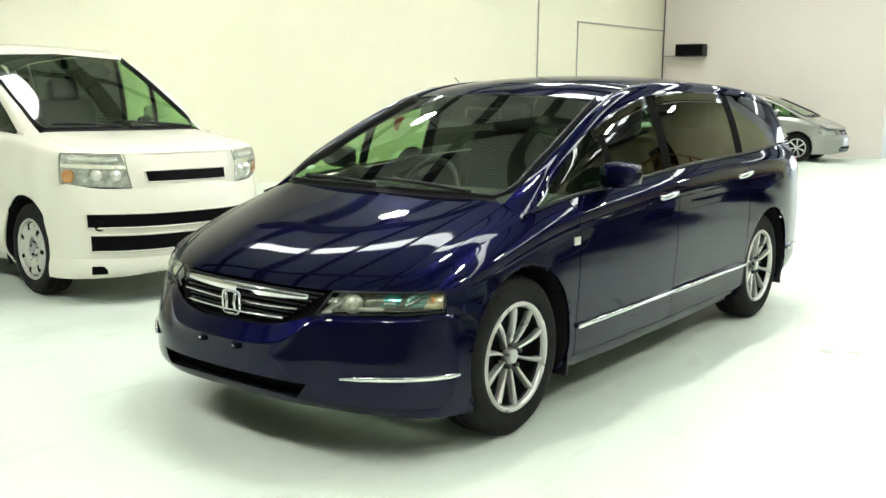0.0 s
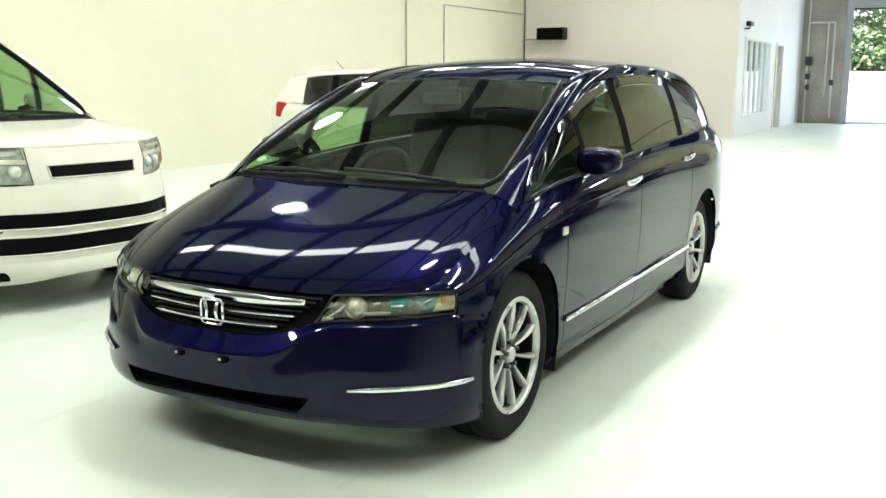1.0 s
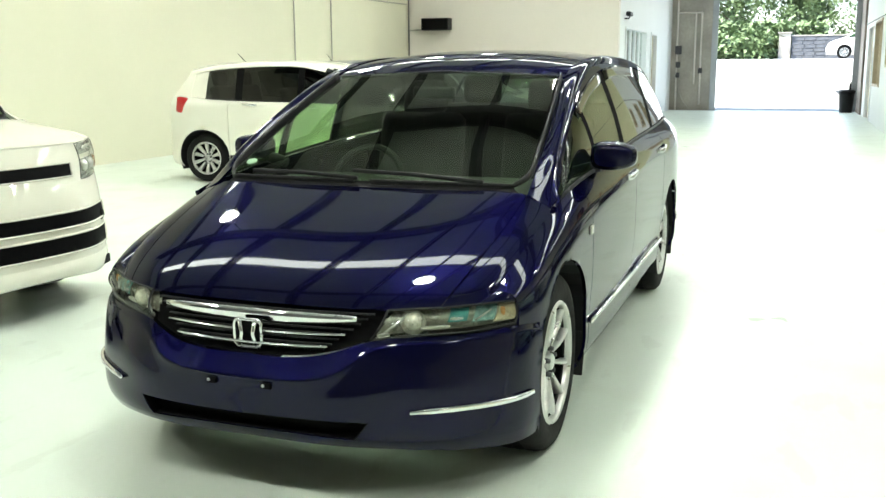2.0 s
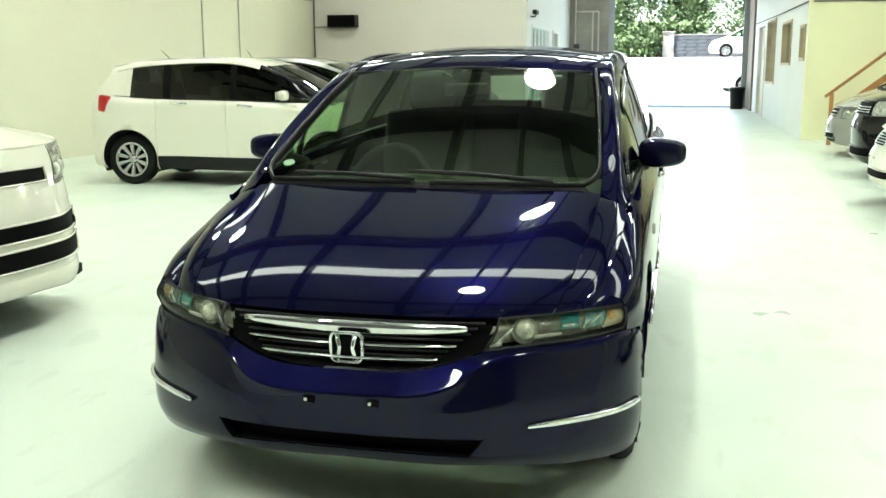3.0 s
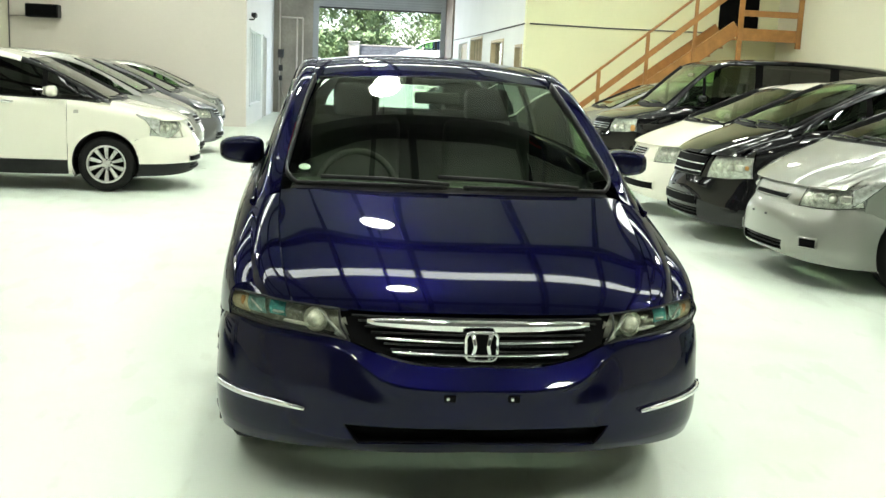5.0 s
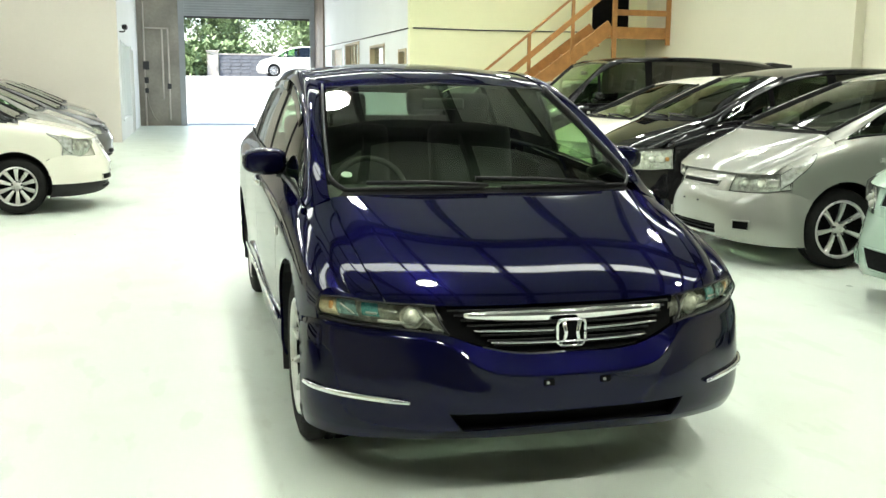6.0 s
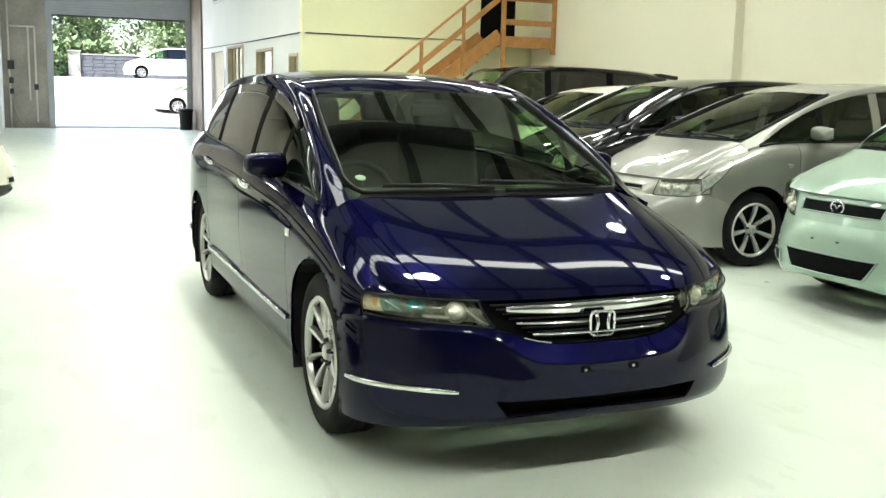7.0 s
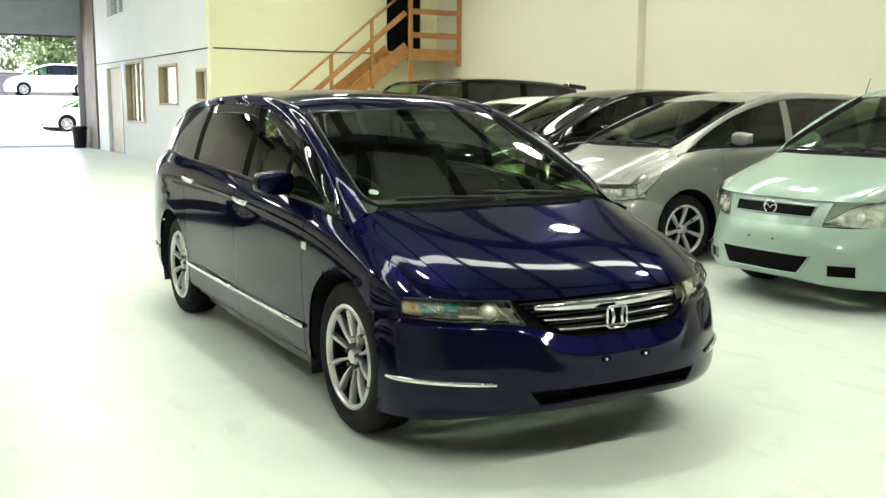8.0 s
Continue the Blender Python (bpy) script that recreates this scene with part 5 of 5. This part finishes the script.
c = car(dict(silver_van, paint="silver", post="silver", rear_glass="dark_glass", wheel=("seven", 0.315, 0.22, 0.2), q=0.7, lower_opening=0.34, chrome_handles=False,
             front=front_plain(slots=((0.50, 0.62, 2.5, 3.3),), grille=(0.29, 0.26, 0.52), bars=0, x0=0.40, lift=(0.0, 0.0, 0.0, 0.006, 0.012), wing=(-0.10, 0.825, 0.605))),
        (3.69, 3.49, 0), -90, "minivan", "silver compact people carrier with a thin dark grille")
aerial(c, 0.3, 3.0, 1.53, (0.0, 0.08, 0.2))
tall = reshape(wb=2.72, nose=0.86, tail=3.65, half=0.85, top=1.62, hood=0.82, cowl=(-0.12, 1.08), head=0.8, back=3.4, belt=1.06, boxy=0.1, r=0.31)
car(dict(tall, paint="black", wheel=("seven", 0.31, 0.21, 0.2), q=0.55, front=front_plain(slots=((0, 0.40, 1.9, 2.7),), grille=(0.38, 0.05, 0.9), bars=2)), (3.68, 5.35, 0), -90, "minivan", "black people carrier with large clear headlamps")
hatch2 = reshape(wb=2.6, nose=0.88, tail=3.4, half=0.85, top=1.55, hood=0.78, cowl=(-0.10, 1.03), head=0.8, back=3.1, belt=1.03, r=0.305)
car(dict(hatch2, paint="white", wheel=("nine", 0.305, 0.2, 0.2), q=0.55, lower_opening=0, front=front_plain(slots=((0, 0.52, 2.4, 3.3),), grille=(0.24, 0.1, 0.8), bars=4)), (3.78, 7.12, 0), -90, "hatchback", "white hatchback parked between two black cars")
bvan = reshape(wb=2.825, nose=0.85, tail=3.72, half=0.845, top=1.86, hood=0.98, cowl=(-0.04, 1.16), head=0.6, back=3.50, belt=1.16, boxy=0.3, r=0.315, waist=0.72)
c = car(dict(bvan, paint="black", wheel=("seven", 0.315, 0.21, 0.2), q=0.55, lower_opening=0, front=front_plain(slots=((0, 0.6, 2.6, 3.4),), grille=(0.42, 0.1, 0.9), bars=3, lamps=two_tier[:3])), (4.03, 9.95, 0), -90, "van", "tall black people carrier van with a roof spoiler")
rounded("roof_spoiler", (0, 3.52, 1.745), (1.16, 0.36, 0.07), 0.02, M["black"], c, "black roof spoiler", (-6, 0, 0))
car(dict(hatch2, paint="silver", wheel=("nine", 0.305, 0.2, 0.2), q=0.45, front=front_plain(slots=((0, 0.40, 2.5, 3.4),), bars=2)), (4.2, 13.1, 0), -90, "hatchback", "silver hatchback parked in front of the timber stair")


# ---- stair, openings, fittings ----
def stair():
    t = thing("timber_stair", (0, 0, 0), 0, "stained pine stair with a handrail up to a landing", "stair")
    y0, y1 = 15.2, 16.2
    x0, x1, z1 = 3.9, 7.37, 2.55
    n = 14
    ang = math.degrees(math.atan2(z1, x1 - x0))
    L = math.hypot(x1 - x0, z1)
    for y in (y0, y1 - 0.05):
        bm = box_bm((0, 0, -0.14), (L, 0.05, 0.14), 0.006)
        bm.transform(pose(x0, y, 0.12) @ Matrix.Rotation(-radians(ang), 4, "Y"))
        bmesh.ops.bisect_plane(bm, geom=bm.verts[:] + bm.edges[:] + bm.faces[:], plane_co=(0, 0, 0.001), plane_no=(0, 0, -1), clear_outer=True)
        part("stringer", bm, M["timber"], t)
    for i in range(n):
        x, z = x0 + (i + 0.5) * (x1 - x0) / n, (i + 1) * z1 / (n + 0.5)
        part("tread", box_bm((x - 0.13, y0 + 0.052, z - 0.04), (x + 0.13, y1 - 0.052, z), 0.005), M["timber"], t)
    # rails
    rail = lambda x: 0.924 + (x - 3.633) * (2.447 - 0.924) / (5.532 - 3.633)
    part("handrail", tube_bm([(3.55, y0 - 0.02, rail(3.55)), (7.37, y0 - 0.02, rail(7.37))], 0.028, 8), M["timber"], t, "", True)
    for x in (3.66, 4.62, 5.56, 6.5):
        zb = max(0.0, (x - x0) * z1 / (x1 - x0) - 0.12)
        part("post", box_bm((x - 0.035, y0 - 0.045, zb), (x + 0.035, y0 - 0.002, rail(x) - 0.02), 0.004), M["timber"], t)
    bm = box_bm((0, 0, -0.055), (3.4 / math.cos(radians(38.7)), 0.04, 0.055), 0.004)
    bm.transform(pose(3.9, y0 - 0.046, rail(3.9) - 0.45) @ Matrix.Rotation(-math.atan2(1.523, 1.899), 4, "Y"))
    part("mid_rail", bm, M["timber"], t)
    # landing
    part("landing_beam", box_bm((7.37, y0, 2.42), (XR - 0.004, y0 + 0.05, 2.66), 0.005), M["timber"], t)
    part("landing_deck", box_bm((7.37, y0 + 0.052, 2.60), (XR - 0.004, y1 + 0.096, 2.64), 0.003), M["timber"], t)
    for x in (7.42, XR - 0.06):
        part("post", box_bm((x - 0.05, y0 - 0.052, 0 if x < 8 else 2.3), (x + 0.05, y0 - 0.003, 4.0), 0.004), M["timber"], t)
    for z in (2.95, 3.45, 3.93):
        part("landing_rail", box_bm((7.474, y0 - 0.045, z - 0.06), (XR - 0.115, y0 - 0.005, z + 0.06), 0.004), M["timber"], t)
    # near-black panel on the wall paints the opening's darkness; no hole is cut
    part("opening_shade", box_bm((7.40, YO - 0.03, 2.645), (8.25, YO - 0.003, 4.6), 0.004), M["dark"], t, "black panel painted as the dark of the stair-head opening")


stair()


M["door_tan"] = surface("tan_timber", (0.45, 0.36, 0.24), 0.5, vary=0.2, scale=5, fine=50)
# the olive of the slats imitates yellow-green reflections in the panes
M["blind"] = surface("olive_reflection_cloth", (0.52, 0.52, 0.27), 0.8, vary=0.35, scale=2.5, fine=40)


def blind(x, y0, y1, z0, z1):
    t = thing("window_blind", (x, y0, z0), 0, "vertical blind, its olive colour imitating reflections in the office window", "blind", "office blinds")
    n = max(4, round((y1 - y0) / 0.13))
    part("blind_rail", box_bm((-0.03, 0, z1 - z0 - 0.05), (0.03, y1 - y0, z1 - z0 - 0.005), 0.004), M["steel"], t)
    for i in range(n):
        bm = box_bm((-0.003, -0.055, 0), (0.003, 0.055, z1 - z0 - 0.055))
        bm.transform(pose(0, (i + 0.5) * (y1 - y0) / n, 0.0, 0, 0, 24))
        part("blind_slat", bm, M["blind"], t)


def window(name, x, y0, y1, z0, z1, mull, label, frame_mat="wall_white", d=0.2):
    t = thing(name, (0, 0, 0), 0, label, "window", kind="structure")
    w = 0.06
    for a, b, c, e in ((y0, y1, z0, z0 + w), (y0, y1, z1 - w, z1), (y0, y0 + w, z0 + w, z1 - w), (y1 - w, y1, z0 + w, z1 - w)):
        part("window_frame", box_bm((x - 0.03, a + 0.003, c + 0.003), (x + d + 0.03, b - 0.003, e - 0.003), 0.004), M[frame_mat], t)
    for i in range(1, mull):
        yy = y0 + (y1 - y0) * i / mull
        part("mullion", box_bm((x + 0.05, yy - 0.03, z0 + w), (x + 0.13, yy + 0.03, z1 - w), 0.004), M[frame_mat], t)
    p = part("pane", box_bm((x + 0.085, y0 + w, z0 + w), (x + 0.095, y1 - w, z1 - w)), M["pane"], t, "clear glass pane")
    p.visible_shadow = False
    return t


window("window_1", XK - 0.2, 22.05, 25.6, 0.47, 2.5, 5, "white framed shop window with four mullions")
window("window_2", XO, 18.95, 20.75, 1.42, 2.4, 1, "tan framed office window with a lowered blind", "door_tan")
window("window_3", XO, 16.6, 17.35, 1.5, 2.2, 1, "small tan framed office window with a blind", "door_tan")
window("window_4", XO, 22.4, 24.6, 0.95, 2.6, 4, "tan framed office window with mullions and blinds", "door_tan")
window("window_5", XO, 24.5, 26.9, 3.95, 4.8, 2, "upper office window")

for a in ((18.95, 20.75, 1.42, 2.4), (16.6, 17.35, 1.5, 2.2), (22.4, 24.6, 0.95, 2.6)):
    blind(XO + 0.26, *a)


def door(name, x, y0, y1, z1, mat, label, d=0.2):
    t = thing(name, (0, 0, 0), 0, label, "door", kind="structure")
    for a, b, c, e in ((y0 + 0.003, y0 + 0.08, 0, z1 - 0.003), (y1 - 0.08, y1 - 0.003, 0, z1 - 0.003), (y0 + 0.08, y1 - 0.08, z1 - 0.08, z1 - 0.003)):
        part("door_frame", box_bm((x - 0.03, a, c), (x + d + 0.03, b, e), 0.004), M["wall_white"], t)
    leaf = part("door_leaf", box_bm((x + 0.06, y0 + 0.084, 0.01), (x + 0.11, y1 - 0.084, z1 - 0.084), 0.004), M[mat], t)
    part("door_handle", tube_bm([(x + 0.04, y0 + 0.2, 1.02), (x - 0.02, y0 + 0.2, 1.02), (x - 0.02, y0 + 0.32, 1.02)], 0.012), M["alloy"], leaf)


door("door_1", XK - 0.2, 26.5, 27.75, 2.5, "door_tan", "tan timber door in a white frame")
door("door_2", XO, 25.2, 27.4, 2.6, "door_tan", "tan timber double door in a white frame")


def shutter():
    t = thing("roller_shutter", (0, 0, 0), 0, "galvanised roller shutter, raised over the vehicle door", "shutter", kind="structure")
    z = 3.74
    while z < 4.9:
        bm = bmesh.new()
        prof = [(YF - 0.02 + 0.012 * math.sin(a), z + 0.085 * i / 8) for i, a in enumerate(span(0, math.pi, 9))]
        vs = [[bm.verts.new((x, yy - 0.03 - 0.01, zz)) for yy, zz in prof] for x in (-1.35, 3.25)]
        vb = [[bm.verts.new((x, YF - 0.005, zz)) for yy, zz in prof] for x in (-1.35, 3.25)]
        for k in range(8):
            bm.faces.new((vs[0][k], vs[0][k + 1], vs[1][k + 1], vs[1][k]))
        bm.faces.new((vs[0][0], vs[1][0], vb[1][0], vb[0][0]))
        bm.faces.new((vs[0][8], vs[1][8], vb[1][8], vb[0][8]))
        part("slat", bm, M["shutter"], t, "", True)
        z += 0.088
    for x in (-1.3, 3.2):
        part("guide_rail", box_bm((x - 0.1, YF - 0.09, 0), (x + 0.1, YF - 0.052, 4.9), 0.004), M["shutter"], t)
    part("bottom_bar", box_bm((-1.28, YF - 0.05, 3.68), (3.18, YF - 0.01, 3.738), 0.004), M["steel"], t)


shutter()

# conduits, speaker, cables
for pts, lab in (([(XL + 0.03, 16.5, 1.0), (XL + 0.03, 16.5, 3.06), (XL + 0.03, 20.9, 3.12), (XL + 0.03, 21.05, 3.12)], "cream conduit bent along the wall"), ([(XL + 0.03, 14.8, 0.6), (XL + 0.03, 14.8, 5.5)], "cream conduit up the wall"), ([(XL + 0.04, 21.06, 0.4), (XL + 0.04, 21.06, 6.0)], "dark conduit up the wall corner"), ([(XL + 0.05, 21.06, 2.45), (-7.85, 21.07, 2.47)], "thin conduit to the speaker")):
    tagged(part("conduit", tube_bm(pts, 0.016, 8), M["steel"] if "dark" in lab else M["pipe"], None, "", True), lab, "conduit", "wall conduits")
sp = thing("wall_speaker", (-7.53, 21.08, 2.59), 0, "black box speaker on the beige wall", "speaker")
part("cabinet", box_bm((-0.38, -0.28, -0.155), (0.38, 0.02, 0.155), 0.012), M["plastic"], sp)
part("speaker_grille", box_bm((-0.35, -0.292, -0.13), (0.35, -0.283, 0.13), 0.004), M["mesh"], sp)
cam_t = thing("security_camera", (XK + 0.02, 21.9, 2.78), 0, "small black security camera on a bracket", "camera")
part("housing", box_bm((0.06, -0.3, -0.05), (0.18, 0.12, 0.06), 0.02), M["plastic"], cam_t)
part("bracket", tube_bm([(-0.02, 0, -0.1), (0.1, 0, -0.1), (0.12, -0.05, -0.05)], 0.018), M["plastic"], cam_t)
tagged(part("wall_cable", tube_bm([(3.4, YO - 0.015, 2.60), (5.0, YO - 0.015, 2.585), (7.3, YO - 0.015, 2.60)], 0.014, 6), M["steel"], None, "", True), "thin dark cable along the yellow wall", "cable")
tagged(part("wall_cable", tube_bm([(XO - 0.015, 16.4, 2.6), (XO - 0.015, 22.0, 2.63), (XO - 0.015, 31.0, 2.72)], 0.014, 6), M["steel"], None, "", True), "thin dark cable along the office wall", "cable")
nb = part("notice_board", box_bm((XO - 0.03, 24.8, 1.95), (XO - 0.004, 25.1, 2.6), 0.004), M["board"], None)
tagged(nb, "plain white notice on the office wall", "notice")
bin_ = thing("rubbish_bin", (2.95, 30.6, 0), 0, "black plastic bin by the vehicle door", "bin")
part("tub", lathe_bm([(0.005, 0.0), (0.19, 0.0), (0.2, 0.02), (0.24, 0.62), (0.26, 0.62), (0.26, 0.65), (0.235, 0.65)], 20, "z"), M["plastic"], bin_, "", True)
part("lid", lathe_bm([(0.27, 0.652), (0.27, 0.69), (0.2, 0.73), (0.005, 0.74)], 20, "z"), M["plastic"], bin_, "", True)
pipes = thing("wall_pipes", (0, 0, 0), 0, "grey pipes and switch boxes on the grimy wall", "pipes")
for x, z0, z1 in ((-2.55, 0.0, 5.2), (-1.95, 0.9, 3.3), (-1.75, 0.2, 3.3)):
    part("pipe", tube_bm([(x, YF - 0.05, z0), (x, YF - 0.05, z1)], 0.03, 8), M["wall_beige"], pipes, "", True)
part("pipe", tube_bm([(-2.5, YF - 0.06, 3.3), (-1.75, YF - 0.06, 3.3)], 0.03, 8), M["wall_beige"], pipes, "", True)
for x, z, s in ((-2.5, 2.05, 0.2), (-2.5, 1.55, 0.14), (-2.5, 1.2, 0.12), (-1.75, 1.35, 0.13)):
    part("switch_box", box_bm((x - s / 2, YF - 0.16, z - s * 0.7), (x + s / 2, YF - 0.003, z + s * 0.7), 0.01), M["steel"], pipes)
part("hose", tube_bm([(-2.5, YF - 0.1, 1.1), (-2.45, YF - 0.1, 0.7), (-2.3, YF - 0.1, 0.3), (-2.1, YF - 0.12, 0.05)], 0.025, 8), M["wall_grey"], pipes, "", True)


# ---- outside ----
bm = bmesh.new()
prof = [(YF + 0.3, -0.004), (35.0, 0.05), (38.0, 0.36), (49.6, 1.88), (53.0, 1.92), (56.0, 1.95), (400.0, 1.95)]
rows = [[bm.verts.new((x, y, z)) for x in (-300, -20, 20, 300)] for y, z in prof]
for a, b in zip(rows, rows[1:]):
    for k in range(3):
        bm.faces.new((a[k], a[k + 1], b[k + 1], b[k]))
tagged(part("ground", bm, M["asphalt"], None, "", True), "pale concrete ramp up to the street", "ground", kind="structure")


def tree(x, y, h, spread, n, seed, label, trunk_h=1.6):
    rnd = random.Random(seed)
    t = thing("tree", (x, y, 1.95), 0, label, "tree", "yard trees")
    bm = tube_bm([(0, 0, -0.02), (0.06, 0, trunk_h), (0.0, 0.1, h * 0.75)], [0.2, 0.14, 0.05], 8)
    for k in range(6):
        a = rnd.uniform(0, 6.28)
        z = rnd.uniform(trunk_h, h * 0.6)
        tube_bm([(0, 0, z), (math.cos(a) * spread * 0.4, math.sin(a) * spread * 0.4, z + 0.6), (math.cos(a) * spread * 0.75, math.sin(a) * spread * 0.75, z + 1.2)], [0.07, 0.05, 0.02], 6, bm)
    part("trunk", bm, M["bark"], t, "", True)
    leaves(t, [(rnd.gauss(0, spread * 0.45), rnd.gauss(0, spread * 0.45), trunk_h + (h - trunk_h) * rnd.betavariate(1.6, 1.4)) for _ in range(n)], rnd, 0.17, "crown")


def leaves(parent, centres, rnd, size, name):
    vs, fs = [], []
    for c in centres:
        for _ in range(22):
            p = Vector(c) + Vector((rnd.gauss(0, 0.28), rnd.gauss(0, 0.28), rnd.gauss(0, 0.22)))
            q = Euler((rnd.uniform(-1, 1), rnd.uniform(-1, 1), rnd.uniform(0, 6.28))).to_matrix()
            k = len(vs)
            s = size * rnd.uniform(0.6, 1.4)
            vs += [p + q @ Vector(v) * s for v in ((-1, 0, 0), (0, -0.5, 0.1), (1, 0, 0), (0, 0.5, 0.1))]
            fs.append((k, k + 1, k + 2, k + 3))
    return add(name, mesh_from(name, vs, fs, M["leaf"]), parent)


for i, (x, y, h) in enumerate(((-9.0, 72, 7.5), (-3.5, 74, 8.5), (1.6, 75, 7.5), (8.0, 73, 6.6), (12.5, 75, 8.5), (-15.0, 74, 8.0))):
    tree(x, y, h, 3.4, 330, i + 1, ("leafy green tree beyond the yard", "tall leafy tree behind the hedge", "broad green roadside tree")[i % 3])
rnd = random.Random(9)
tagged(leaves(None, [(rnd.uniform(-16, -0.2), 58.6 + rnd.gauss(0, 0.3), rnd.uniform(2.0, 3.25)) for _ in range(620)], rnd, 0.18, "hedge"), "clipped green hedge along the yard", "hedge", kind="stuff")
tagged(leaves(None, [(rnd.uniform(-16, 2.6), 60.5 + rnd.gauss(0, 0.5), rnd.uniform(2.2, 4.0)) for _ in range(700)], rnd, 0.2, "shrubs"), "loose yellow-green shrubs behind the garden wall", "shrubs", kind="stuff")
gw = thing("garden_wall", (0, 58.2, 1.94), 0, "dark grey stone block wall along the street", "wall")
part("wall_core", box_bm((0.82, 0.02, -0.01), (14.0, 0.24, 1.33), 0.004), M["stone"], gw)
block = bpy.data.meshes.new("stone_block")
bm = box_bm((-0.3, -0.03, -0.1), (0.3, 0.03, 0.1), 0.014)
bm.to_mesh(block)
bm.free()
block.materials.append(M["stone"])
for i in range(6):
    for k in range(21):
        ob = add("stone_block", block, gw)
        ob.location = (1.13 + 0.617 * k + 0.1 * (i % 2), rnd.uniform(-0.02, 0.006), 0.115 + 0.214 * i)
        ob.scale = (rnd.uniform(0.93, 1.0), 1, rnd.uniform(0.94, 1.0))
part("coping", box_bm((0.8, -0.05, 1.332), (14.05, 0.3, 1.41), 0.012), M["wall_grey"], gw, "pale coping course")
part("gate_pillar", box_bm((0.1, -0.12, -0.01), (0.78, 0.36, 1.5), 0.02), M["wall_grey"], gw, "plastered gate pillar")
part("pillar_cap", box_bm((0.04, -0.18, 1.502), (0.84, 0.42, 1.58), 0.02), M["wall_grey"], gw)
mpv = reshape(wb=2.8, nose=0.87, tail=3.92, half=0.87, top=1.66, hood=0.80, cowl=(-0.05, 1.04), head=0.95, back=3.5, belt=1.05, r=0.32)
car(dict(mpv, paint="white", wheel=("nine", 0.32, 0.21, 0.2), q=0.4, front=front_plain()), (3.45, 50.95, 1.9), -90, "minivan", "sunlit white people carrier parked across the yard", "cars in the yard")
out_sed = reshape(wb=2.7, nose=0.9, tail=3.7, half=0.87, top=1.48, hood=0.72, cowl=(0.0, 0.96), head=0.85, back=2.9, belt=1.0, r=0.315)
car(dict(out_sed, paint="white", wheel=("nine", 0.315, 0.21, 0.2), q=0.4, front=front_plain()), (3.65, 38.75, 0.36), -90, "car", "white car standing just outside the vehicle door", "cars in the yard")
car(dict(out_sed, paint="grey", wheel=("nine", 0.315, 0.21, 0.2), q=0.4, front=front_plain()), (-4.6, 53.5, 1.92), 90, "car", "blue-grey car parked in the yard", "cars in the yard")
